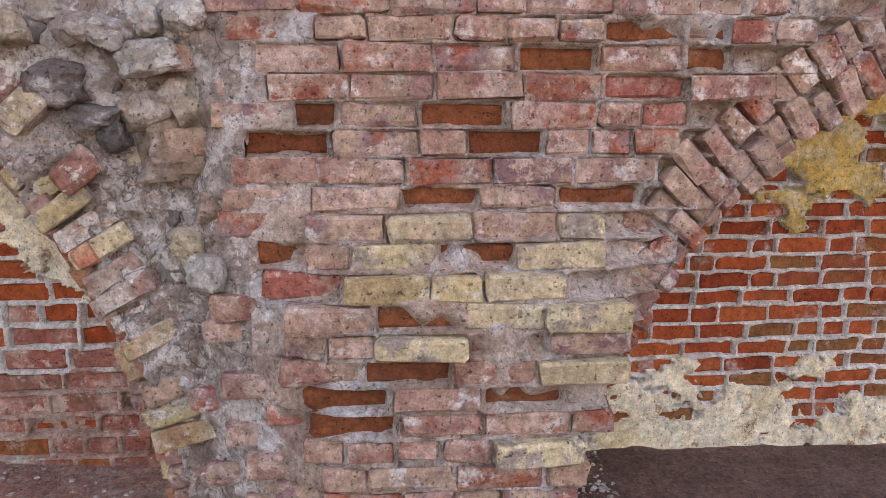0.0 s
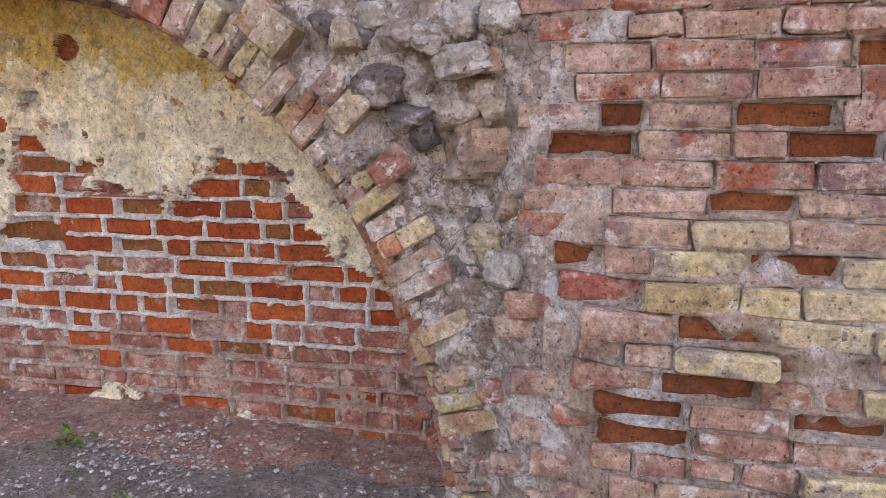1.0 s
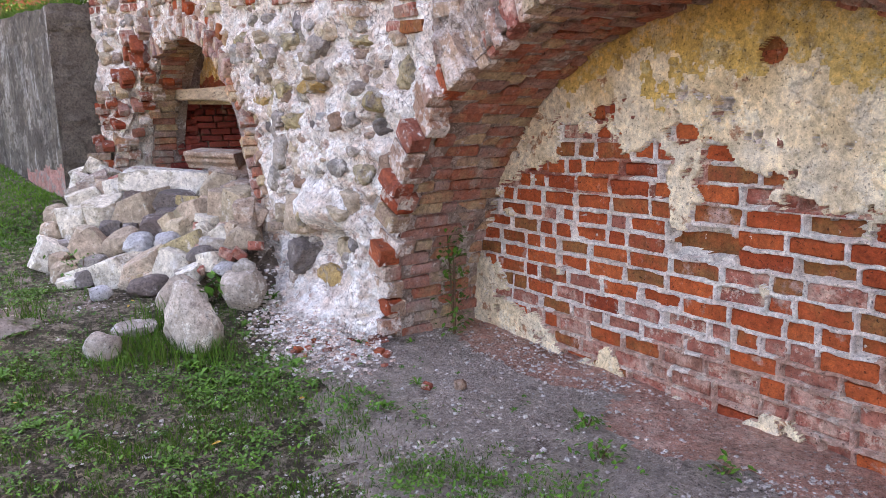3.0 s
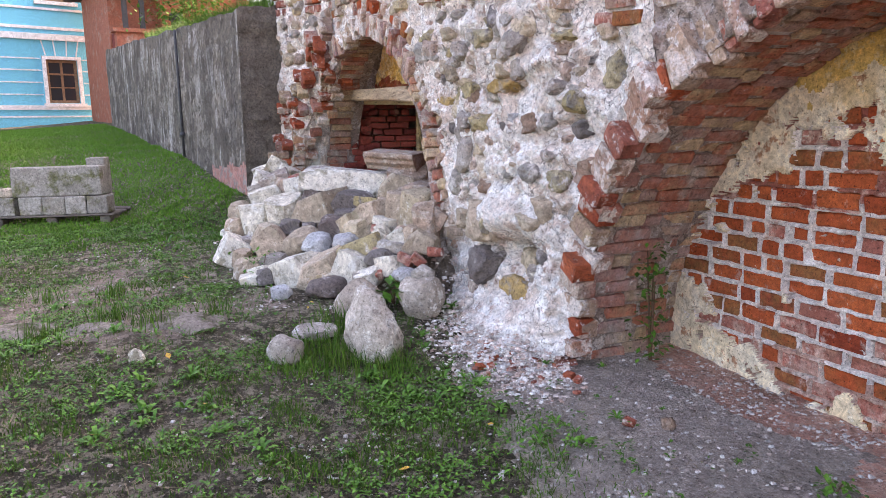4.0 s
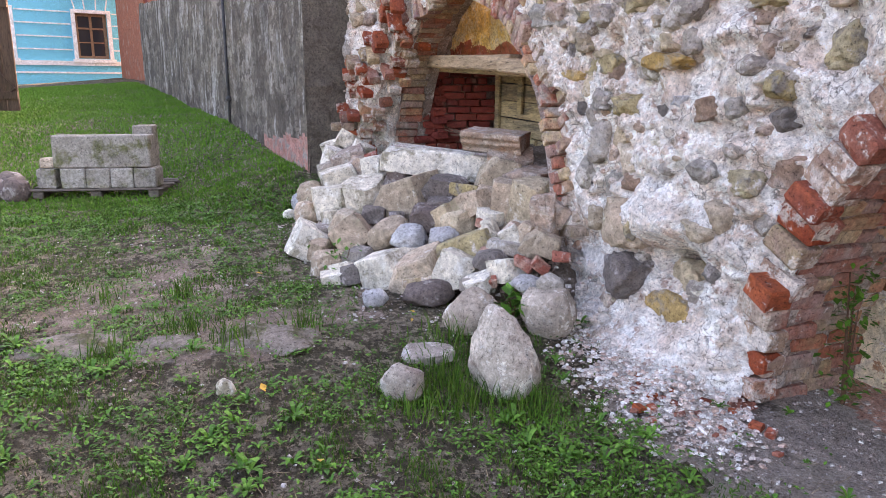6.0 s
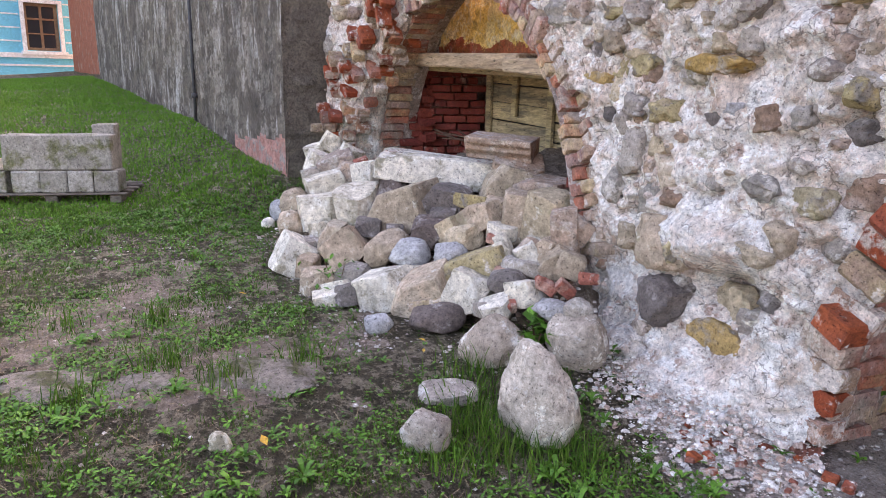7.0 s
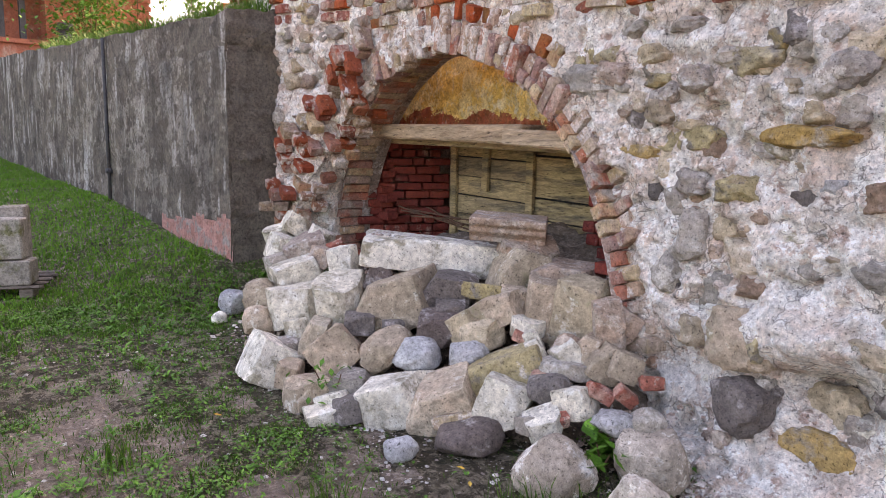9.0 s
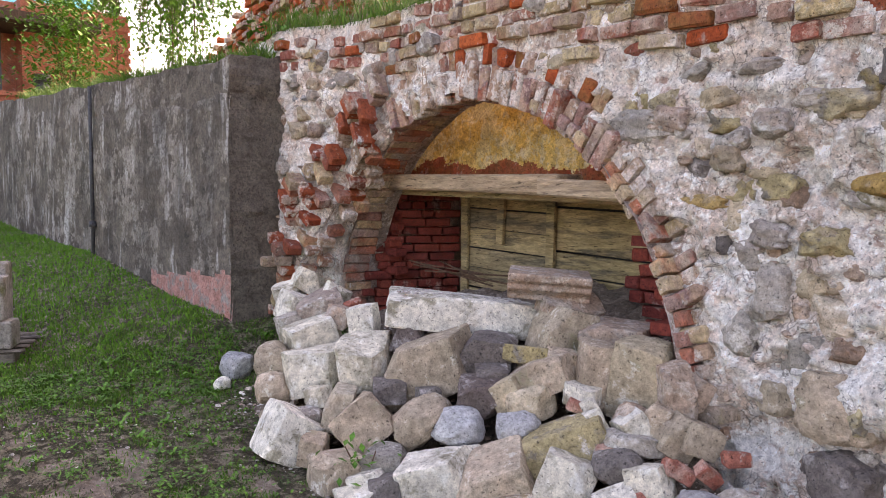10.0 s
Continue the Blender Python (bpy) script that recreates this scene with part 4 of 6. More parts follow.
for x in WX:
    for z0, z1 in ((WZ0, WZ1), (4.6, 5.9)):
        win = child("window", None, house, pose(x, 0, 0))
        for nm, a in (("jamb", (-0.68, -0.55, -0.06, 0.3, z0 - 0.12, z1 + 0.12)), ("jamb", (0.55, 0.68, -0.06, 0.3, z0 - 0.12, z1 + 0.12)), ("head", (-0.68, 0.68, -0.07, 0.3, z1 + 0.0, z1 + 0.12)), ("sill", (-0.74, 0.74, -0.12, 0.3, z0 - 0.14, z0 - 0.02))):
            hbox(nm, *a, M_WHITE, win)
        for a in ((-0.55, -0.44, 0.08, 0.16, z0, z1), (0.44, 0.55, 0.08, 0.16, z0, z1), (-0.55, 0.55, 0.081, 0.159, z0 - 0.02, z0 + 0.1), (-0.55, 0.55, 0.081, 0.159, z1 - 0.1, z1), (-0.04, 0.04, 0.08, 0.16, z0, z1),
                  (-0.5, 0.5, 0.085, 0.155, z0 + (z1 - z0) * 0.36 - 0.02, z0 + (z1 - z0) * 0.36 + 0.02), (-0.5, 0.5, 0.085, 0.155, z0 + (z1 - z0) * 0.67 - 0.03, z0 + (z1 - z0) * 0.67 + 0.03)):
            hbox("frame", *a, M_WINWOOD, win)
        hbox("pane", -0.5, 0.5, 0.125, 0.13, z0, z1, glass, win)
    for s in (-2.2, -0.8, 0.8, 2.2):
        bm = bmesh.new()
        box_bm(bm, -0.022, 0.022, -0.02, 0.01, 0, 0.56)
        part("voussoir_line", bm, M_WHITE, house, m=pose(x + s * 0.24, 0, WZ1 + 0.14, 0, s * 5.5, 0))
hbox("roof", -14.2, 7.2, -0.4, 8.0, 9.0, 9.3, M_DARK)
hbox("back_wall", -14.0, 7.0, 0.5, 7.5, -0.6, 9.0, M_BLUE)

# ---- brick gatehouse ----
bh = tagged(new("brick_gatehouse"), "orange-red brick gatehouse with an arched recess and dark eaves", "house")
bh.matrix_basis = pose(-26.36, -0.85, 1.5, 0, 0, 102)  # local x along its east face, -y outwards


def bpart(name, x0, x1, y0, y1, z0, z1, mat=M_ORANGE, label=""):
    bm = bmesh.new()
    box_bm(bm, x0, x1, y0, y1, z0, z1)
    return part(name, bm, mat, bh, label)


AX, AR, AZ = 0.72, 0.36, 2.05
bm = bmesh.new()
pts = [(0, -0.5), (AX - AR, -0.5)] + [(AX - AR * math.cos(t), AZ + AR * math.sin(t)) for t in np.linspace(0, math.pi, 13)] + [(AX + AR, -0.5), (1.4, -0.5), (1.4, 3.0), (0, 3.0)]
fr = [bm.verts.new((x, 0.0, z)) for x, z in pts]
bk = [bm.verts.new((x, 0.35, z)) for x, z in pts]
bm.faces.new(fr)
for a in range(len(pts)):
    b = (a + 1) % len(pts)
    bm.faces.new((fr[a], bk[a], bk[b], fr[b]))
part("arched_front", bm, M_ORANGE, bh)
# recess shade is put into the colour: maroon instead of the orange brick
bpart("recess", 0.0, 1.4, 0.352, 0.8, -0.5, 3.0, M_MAROON, "brick infill of the arched recess, shade put into its darker colour")
for q in range(15):
    aq = math.pi * (q + 0.5) / 15
    bm = bevel_box(0.24, 0.12, 0.07, 0.006, rnd, 0.003)
    part("brick", bm, M_MAROON if q % 2 else M_ORANGE, bh, m=pose(AX - (AR + 0.12) * math.cos(aq), -0.02, AZ + (AR + 0.12) * math.sin(aq), 0, math.degrees(aq) + 180, 0))
for q in range(28):
    bpart("brick_course", 0.0, AX - AR, -0.018, 0.0, -0.4 + q * 0.09, -0.33 + q * 0.09, M_MAROON if q % 3 == 0 else M_ORANGE)
bpart("side_wall", -0.05, 4.2, 0.8, 6.0, -0.5, 5.6)
bpart("upper_wall", 1.4, 4.2, 0.2, 0.8, -0.5, 5.6)
bpart("cornice", -0.1, 1.5, -0.08, 0.36, 3.0, 3.12)
bpart("eave", -0.6, 3.0, -1.0, 6.3, 4.75, 5.0, M_DWOOD, "dark wooden eaves")
for x in (0.25, 0.75):
    bpart("post", x, x + 0.14, 0.1, 0.24, 3.12, 4.75, M_DARK)
for i in range(14):
    bpart("quoin", 3.72 if i % 2 else 3.84, 4.24, 0.16, 0.20, 2.3 + i * 0.22, 2.44 + i * 0.22)
bm = bmesh.new()
for x, z, r, l in ((1.75, 3.0, 0.17, 1.0),):
    bmesh.ops.create_cone(bm, segments=14, radius1=r, radius2=r, depth=l, cap_ends=True, matrix=Matrix.Translation((x, -0.25, z)))
    bmesh.ops.create_cone(bm, segments=14, radius1=r * 1.4, radius2=r * 1.1, depth=0.2, cap_ends=True, matrix=Matrix.Translation((x, -0.25, z + l / 2)))
part("chimney_pot", bm, M_DARK, bh, smooth=True)
far = tagged(new("pale_house"), "pale yellow plastered house far behind the trees", "house")
far.matrix_basis = pose(-41.2, 4.9, 2, 0, 0, 112)
bm = bmesh.new()
box_bm(bm, -6, 0.45, 0, 3, 0, 14)
part("wall", bm, M_WHITE, far)
bm = bmesh.new()
bmesh.ops.create_cone(bm, segments=10, radius1=0.1, radius2=0.1, depth=9, cap_ends=True, matrix=Matrix.Translation((0.1, -0.15, 6)))
part("downpipe", bm, M_DARK, far, smooth=True)

# ---- earth bank behind the concrete wall ----
bu, bv = np.arange(0.0, 16.0, 0.12), np.concatenate([np.arange(0.30, 3.0, 0.1), np.arange(3.0, 14.0, 0.5)])
BU, BV = np.meshgrid(bu, bv)
BX, BY = CQ.x + CD.x * BU - CN.x * BV, CQ.y + CD.y * BU - CN.y * BV
BZ = interp(BU, CTOP) - 0.05 + 0.06 * BV + 0.05 * fbm(BX * 2, BY * 2, 3.0, 4)
bi = (np.arange(len(bv) - 1)[:, None] * len(bu) + np.arange(len(bu) - 1)[None, :])
tagged(new("bank", mesh_from("bank", np.stack([BX, BY, BZ], -1).reshape(-1, 3), np.stack([bi, bi + len(bu), bi + len(bu) + 1, bi + 1], -1).reshape(-1, 4), M_TURF, smooth=True)),
       "overgrown earth bank held by the concrete wall", "ground", kind="structure")

# ---- bricks of walls ----
for k, xa, xb, za, zb in CELLS1:
    cx, cz = (xa + xb) / 2, (za + zb) / 2
    if not inside(cx, cz, N1B, 0.02) or cz < -0.18 or float(plaster1(np.array([[cx]]), np.array([[cz]]))[0, 0]) > 0.07:
        continue
    if abs(cx + 3.12) < 0.2 and abs(cz - 0.80) < 0.05:
        continue
    rec = rnd.uniform(0.004, 0.030) + (0.028 if rnd.random() < 0.2 else 0)
    lay(niche1, B_REDD if rnd.random() < 0.75 * float(smoothstep(0.55, 0.1, cz)) + 0.06 else B_RED, cx, NICHE_Y + rec + 0.05, cz, xb - xa + 0.006, zb - za + 0.004, pose(0, 0, 0, rnd.uniform(-3, 3), rnd.uniform(-1, 1), rnd.uniform(-2, 2)))
for k, xa, xb, za, zb in CELLS2:
    cx, cz = (xa + xb) / 2, (za + zb) / 2
    if cx > 2.7 or not inside(cx, cz, N2B, 0.02) or float(plaster2(np.array([[cx]]), np.array([[cz]]))[0, 0]) > 0.07:
        continue
    lay(niche2, B_RED2, cx, NICHE_Y + rnd.uniform(0.0, 0.03) + 0.07, cz, xb - xa + 0.006, zb - za + 0.004, pose(0, 0, 0, rnd.uniform(-3, 3), rnd.uniform(-1, 1), rnd.uniform(-2, 2)))

pier = tagged(new("wall_pier"), "weathered mauve brick pier with patched yellow bricks between niches", "wall", kind="structure")
for cell in CELLSP:
    k, xa, xb, za, zb = cell
    cx, cz = (xa + xb) / 2, (za + zb) / 2
    if inside(cx, cz, N2F, 0.27 if cz > 0.85 else 0.05) or cx < -0.62 + 0.2 * rnd.random():
        continue
    yel = 0.0 < cx < 0.72 and 0.62 < cz < 1.13 and rnd.random() < 0.74
    yel = yel or (-0.35 < cx < 0.6 and 0.35 < cz < 0.8 and rnd.random() < 0.33)
    fy = float(front_base(np.array(cx), np.array(cz)))
    rec = rnd.uniform(-0.008, 0.012) - (rnd.uniform(0.0, 0.035) if yel else 0)
    deep = is_hollow(cell) or rnd.random() < 0.025
    lay(pier, B_WORN if deep else B_YEL if yel else (B_REDD if rnd.random() < 0.08 else B_PIER), cx, fy + 0.066 + (0.035 if deep else rec), cz, xb - xa + 0.006, zb - za + 0.004, pose(0, 0, 0, rnd.uniform(-3, 3), rnd.uniform(-1.2, 1.2), rnd.uniform(-2.5, 2.5)))


def ring(parent, arc, a0, a1, pitch, length, depth, kind, yoff, jit, skip=0.0):
    """Bricks set on edge round an arch, degrees from the left springing over the crown."""
    a, step_a = a0, math.degrees(pitch / arc[2])
    while a < a1:
        aa = radians(a)
        if rnd.random() >= skip:
            ln = length * rnd.uniform(0.78, 1.08)
            r = arc[2] + ln / 2 - 0.02 + rnd.uniform(-jit, jit) * 0.4
            x, z = arc[0] - r * math.cos(aa), arc[1] + r * math.sin(aa)
            y = yoff(x) + rnd.uniform(-jit, jit)
            rot = pose(0, 0, 0, 0, math.degrees(math.atan2(-math.sin(aa), -math.cos(aa))) + rnd.uniform(-4, 4), 0) @ pose(0, 0, 0, rnd.uniform(-6, 6), 0, rnd.uniform(-6, 6))
            lay(parent, rnd.choice(kind) if isinstance(kind, list) else kind, x, y + depth / 2, z, ln, pitch * 0.91 * rnd.uniform(0.88, 1.06), rot)
        a += step_a * rnd.uniform(0.94, 1.06)


def front_at(x):
    return float(front_y(np.array(x), np.array(1.5)))


arch1 = tagged(new("arch_wide"), "broken brick arch ring and vault over the wide niche", "arch", kind="structure")
ring(arch1, N1F, -6, 62, 0.115, 0.24, 0.14, [B_LRING, B_LRING, B_RING], lambda x: 2.31, 0.06, 0.4)
ring(arch1, N1F, -4, 62, 0.125, 0.22, 0.14, [B_TOOTH, B_LRING, B_TOOTH, B_LRING, B_RING], lambda x: 2.28, 0.06, 0.06)
ring(arch1, N1F, 60, 120, 0.088, 0.24, 0.14, [B_RING, B_LRING, B_REDD], lambda x: 2.38, 0.04)
ring(arch1, N1F, 120, 178, 0.082, 0.21, 0.14, [B_RING, B_PIER, B_LRING, B_YEL], lambda x: 2.40, 0.045)
ring(arch1, (N1F[0], N1F[1], N1F[2] + 0.16, 0), 128, 168, 0.11, 0.15, 0.14, B_RING, lambda x: 2.36, 0.05, 0.35)
for i in range(74):
    a = radians(-4 + i * 2.45)
    y = 2.40 + rnd.uniform(-0.02, 0.10) + (0.0 if i % 2 else 0.12)
    while y < 3.16:
        ln = min(rnd.choice((0.26, 0.26, 0.14)), 3.26 - y)
        s = (y + ln / 2 - N1F[3]) / (N1B[3] - N1F[3])
        c, r = N1F[0] + (N1B[0] - N1F[0]) * s, N1F[2] + (N1B[2] - N1F[2]) * s + 0.05 + rnd.uniform(-0.008, 0.012)
        x, z = c - r * math.cos(a), N1F[1] + (N1B[1] - N1F[1]) * s + r * math.sin(a)
        if ln > 0.06:
            full, half, lf, lh, h = B_VAULT
            big = ln > 0.19
            m = Matrix.Translation((x, y + ln / 2, z)) @ pose(0, 0, 0, 0, math.degrees(a) + 180, 0) @ pose(0, 0, 0, 0, 0, 90) @ Matrix.Diagonal(((ln - 0.014) / (lf if big else lh), 0.62, 1, 1))
            child("brick", rnd.choice(full if big else half), arch1, m)
        y += ln
arch2 = tagged(new("arch_east"), "broken brick arch ring of the eastern niche", "arch", kind="structure")
ring(arch2, N2F, 28, 75, 0.080, 0.15, 0.14, B_PIER, lambda x: 2.235, 0.035)
ring(arch2, (N2F[0], N2F[1], N2F[2] + 0.13, 0), 30, 75, 0.085, 0.13, 0.14, [B_PIER, B_PIER, B_LRING], lambda x: 2.24, 0.025)
arch3 = tagged(new("arch_boarded"), "ragged double brick arch ring over the boarded niche", "arch", kind="structure")
# the western haunch has broken away in steps
for s, (gr, yo) in enumerate(((0.28, -0.15), (0.16, -0.13), (0.03, -0.09), (-0.02, 0.04))):
    ring(arch3, (N3F[0], N3F[1], N3F[2] + gr, 0), 4 + 3 * s, 70 - 4 * s, 0.095, 0.19, 0.14, [B_VAULT, B_TOOTH, B_TOOTH, B_LRING, B_RING], lambda x, yo=yo: front_at(x) + yo, 0.09, 0.2)
ring(arch3, N3F, 68, 178, 0.088, 0.24, 0.14, [B_RING, B_LRING, B_LRING, B_PIER], lambda x: front_at(x) - 0.05, 0.035)
ring(arch3, (N3F[0], N3F[1], N3F[2] + 0.22, 0), 70, 130, 0.10, 0.13, 0.14, [B_RING, B_LRING, B_RED2], lambda x: front_at(x) - 0.02, 0.03, 0.3)
for i in range(0, 66):
    a = radians(3 + i * 2.6)
    for y in (2.14,):
        r = N3F[2] + 0.05 + rnd.uniform(-0.01, 0.01)
        full, half, lf, lh, h = B_VAULT
        m = Matrix.Translation((N3F[0] - r * math.cos(a), y + rnd.uniform(0, 0.05), N3F[1] + r * math.sin(a))) @ pose(0, 0, 0, 0, math.degrees(a) + 180, 0) @ pose(0, 0, 0, 0, 0, 90) @ Matrix.Diagonal((0.98, 0.6, 1, 1))
        child("brick", rnd.choice(full), arch3, m)

# ---- stones ----


def stone_mesh(name, mat, n, power, chops, rough_amp, seed, taper=0.0):
    """A unit stone: a superellipsoid, chopped by planes and roughened."""
    r = np.random.default_rng(seed)
    g = np.linspace(-1, 1, n)
    verts, faces = [], []
    for ax in range(3):
        for sgn in (-1, 1):
            A, B = np.meshgrid(g, g)
            P = np.zeros((n, n, 3))
            P[..., ax], P[..., (ax + 1) % 3], P[..., (ax + 2) % 3] = sgn, A, B
            base = sum(len(v) for v in verts)
            verts.append(P.reshape(-1, 3))
            i = (np.arange(n - 1)[:, None] * n + np.arange(n - 1)[None, :]) + base
            q = np.stack([i, i + 1, i + n + 1, i + n], -1).reshape(-1, 4)
            faces.append(q if sgn > 0 else q[:, ::-1])
    V = np.concatenate(verts)
    V = V / (np.abs(V) ** power).sum(1, keepdims=True) ** (1 / power) * 0.5
    for _ in range(chops):
        nrm = r.normal(size=3)
        nrm /= np.linalg.norm(nrm)
        lim = (np.abs(V @ nrm).max()) * r.uniform(0.66, 0.90)
        d = V @ nrm - lim
        V = V - np.where(d > 0, d, 0)[:, None] * nrm
    if taper:
        V[:, :2] *= (1 - taper * (V[:, 2:] + 0.1))
    s = r.uniform(0, 40, 3)
    ln = np.linalg.norm(V, axis=1, keepdims=True)
    V = V * (1 + rough_amp * fbm(V[:, 0] * 4 + s[0], V[:, 1] * 4 + s[1], V[:, 2] * 4 + s[2], 5, 0.62)[:, None])
    me = mesh_from(name, V, np.concatenate(faces), mat, smooth=True)
    bm = bmesh.new()
    bm.from_mesh(me)
    bmesh.ops.remove_doubles(bm, verts=bm.verts, dist=0.0005)
    bm.to_mesh(me)
    bm.free()
    me.polygons.foreach_set("use_smooth", np.ones(len(me.polygons), dtype=bool))
    me.set_sharp_from_angle(angle=radians(28))
    return me


M_YSTONE = material("yellow_field_stone", [(0.36, 0.28, 0.14), (0.44, 0.36, 0.21), (0.38, 0.33, 0.25)], scale=8, stain=(0.26, 0.23, 0.20), stain_scale=9, stain2=LIME, stain2_scale=6, stain2_at=(0.66, 0.73))
M_OSTONE = material("ochre_stone", [(0.42, 0.26, 0.09), (0.48, 0.33, 0.15), (0.45, 0.36, 0.22)], scale=8, stain=(0.36, 0.29, 0.22), stain_scale=7, stain2=LIME, stain2_scale=7, stain2_at=(0.66, 0.73))
M_DSTONE = material("dark_stone", [(0.12, 0.105, 0.10), (0.19, 0.165, 0.155), (0.15, 0.11, 0.10)], scale=8, stain=(0.42, 0.38, 0.37), stain_scale=7, stain_at=(0.6, 0.7))
M_PSTONE = material("pinkish_stone", [(0.38, 0.26, 0.20), (0.47, 0.34, 0.26), (0.33, 0.24, 0.20)], scale=8, stain=(0.45, 0.38, 0.34), stain_scale=7, flakes=(0.58, 0.48, 0.40), flakes_at=0.538)
M_RSTONE = material("flat_tan_stone", [(0.27, 0.18, 0.13), (0.32, 0.21, 0.16)], scale=5, stain=(0.38, 0.3, 0.26), stain_scale=6)
M_WSTONE = material("whitish_stone", [(0.66, 0.60, 0.50), (0.80, 0.75, 0.67), (0.70, 0.63, 0.52)], scale=6, stain=(0.36, 0.32, 0.24), stain_scale=6, stain2=(0.66, 0.64, 0.60), stain2_scale=9, mottle_scale=18.0)
M_BSTONE = material("bluish_stone", [(0.31, 0.31, 0.33), (0.44, 0.44, 0.46), (0.38, 0.36, 0.36)], scale=7, stain=(0.58, 0.58, 0.58), stain_scale=6)
KIND = {'s': (M_SLAB, "soil-stained"), 'g': (M_COBBLE, "grey"), 'y': (M_YSTONE, "yellowish"), 'o': (M_OSTONE, "ochre"), 't': (M_BLOCK, "tan"), 'd': (M_DSTONE, "dark grey"),
        'r': (M_RSTONE, "reddish tan"), 'p': (M_PSTONE, "pinkish"), 'w': (M_WSTONE, "whitish"), 'b': (M_BSTONE, "bluish grey"), 'a': (M_BOULDER, "pale"), 'a2': (M_BOULDER, "pale")}
CACHE = {}


def stone_of(shape, c, fine=True):
    key = (shape, c, rnd.randrange(4))
    if key not in CACHE:
        seed = len(CACHE) + 50
        n = 11 if fine else 7
        args = {'round': (n, 2.6, 4, 0.12), 'block': (17, 30.0, 5, 0.045), 'slab': (21, 30.0, 3, 0.03), 'wall': (12, 3.4, 12, 0.20), 'boulder': (20, 2.3, 5, 0.10)}[shape]
        CACHE[key] = stone_mesh("stone", KIND[c][0], *args, seed, taper=0.72 if (shape == 'boulder' and c == 'a') else 0.0)
    return CACHE[key]


def wall_stone(x, z, w, h, c, out=None):
    y = float(front_y(np.array(x), np.array(z)))
    dep = 0.10 + 0.5 * min(w, h)
    out = rnd.uniform(-0.005, 0.035) if out is None else out
    tw = 4 if w > 0.25 else 14
    child("stone", stone_of('wall', c), wall, pose(x, y + 0.06 - out, z, rnd.uniform(-12, 12), rnd.uniform(-tw, tw), rnd.uniform(-12, 12)) @ Matrix.Diagonal((w * 1.08, dep, h * 1.08, 1)))


def heap_stone(x, y, z, w, d, h, yaw, tilt, shape, c):
    if shape == 'brick':
        m = pose(x, y, z, 0, 0, yaw) @ pose(0, 0, 0, rnd.uniform(-25, 25), tilt, rnd.uniform(-20, 20))
        ob = new("loose_brick", rnd.choice((B_REDD if c == 'r' else B_RING)[0 if w > 0.2 else 1]))
        ob.matrix_basis = m @ Matrix.Diagonal((0.8, 0.62, 0.8, 1))
        return tagged(ob, "broken red brick lying in the rubble heap" if c == 'r' else "brownish brick lying in the rubble heap", "brick", "stones of the rubble heap")
    m = pose(x, y, z, 0, 0, yaw) @ pose(0, 0, 0, rnd.uniform(-12, 12), tilt, 0) @ pose(0, 0, 0, 0, 0, rnd.uniform(-22, 22) if shape != 'slab' else 4) @ Matrix.Diagonal((w * 0.99, d * 1.05, h * 1.0, 1))
    name, word = {'round': ("cobble", "rounded cobble"), 'block': ("stone_block", "broken stone block"), 'slab': ("stone_slab", "long stone slab")}[shape]
    ob = new(name, stone_of(shape, c))
    ob.matrix_basis = m
    return tagged(ob, f"{KIND[c][1]} {word} lying in the rubble heap", "stone", "stones of the rubble heap")


def ground_stone(x, y, w, h, yaw, tilt, name, c):
    z = float(ground_z(x, y))
    ob = new(name, stone_of('boulder' if name == 'boulder' else 'round', c))
    ob.matrix_basis = pose(x, y, z + h * 0.44, 0, 0, yaw) @ pose(0, 0, 0, 6, tilt, rnd.uniform(-30, 30)) @ Matrix.Diagonal((w * 1.05, w * 0.85, h * 1.12, 1))
    return tagged(ob, f"{KIND[c][1]} {'granite boulder' if name == 'boulder' else 'loose stone'} sitting in the grass", "stone")


# mound under the heap
hx, hy = np.arange(-10.4, -6.0, 0.05), np.arange(0.3, 3.2, 0.05)
HX, HY = np.meshgrid(hx, hy)
HZ = -2.373 - 0.294 * HX + 0.593 * HY - 0.37
HZ = np.minimum(HZ, 0.95 + 0.05 * (HY - 1.8))
HZ = HZ + 0.09 * fbm(HX * 5, HY * 5, 3.0, 4) - 1.2 * smoothstep(-9.0, -9.9, HX - 0.25 * (HY - 1.2)) - 0.4 * smoothstep(0.9, 0.4, HY) - 0.6 * smoothstep(-6.75, -6.15, HX)
hi = (np.arange(len(hy) - 1)[:, None] * len(hx) + np.arange(len(hx) - 1)[None, :])
tagged(new("rubble_mound", mesh_from("rubble_mound", np.stack([HX, HY, HZ], -1).reshape(-1, 3), np.stack([hi, hi + 1, hi + len(hx) + 1, hi + len(hx)], -1).reshape(-1, 4), M_DIRT, smooth=True)),
       "packed mortar debris and gravel under the heaped stones", "rubble", kind="stuff")

# ---- stones set in the wall ----
wall_stone(-6.60, 2.14, 0.21, 0.11, 't')
wall_stone(-6.27, 1.99, 0.13, 0.12, 'g')
wall_stone(-6.00, 2.06, 0.26, 0.13, 'y')
wall_stone(-5.60, 1.98, 0.26, 0.15, 'g')
wall_stone(-5.17, 1.98, 0.18, 0.07, 'y')
wall_stone(-4.86, 1.97, 0.19, 0.10, 't')
wall_stone(-5.73, 1.72, 0.41, 0.10, 'o')
wall_stone(-6.32, 1.72, 0.31, 0.13, 'y')
wall_stone(-6.53, 1.86, 0.17, 0.13, 't')
wall_stone(-6.06, 1.49, 0.15, 0.12, 'o')
wall_stone(-5.73, 1.46, 0.21, 0.09, 'd')
wall_stone(-5.23, 1.53, 0.14, 0.12, 'g')
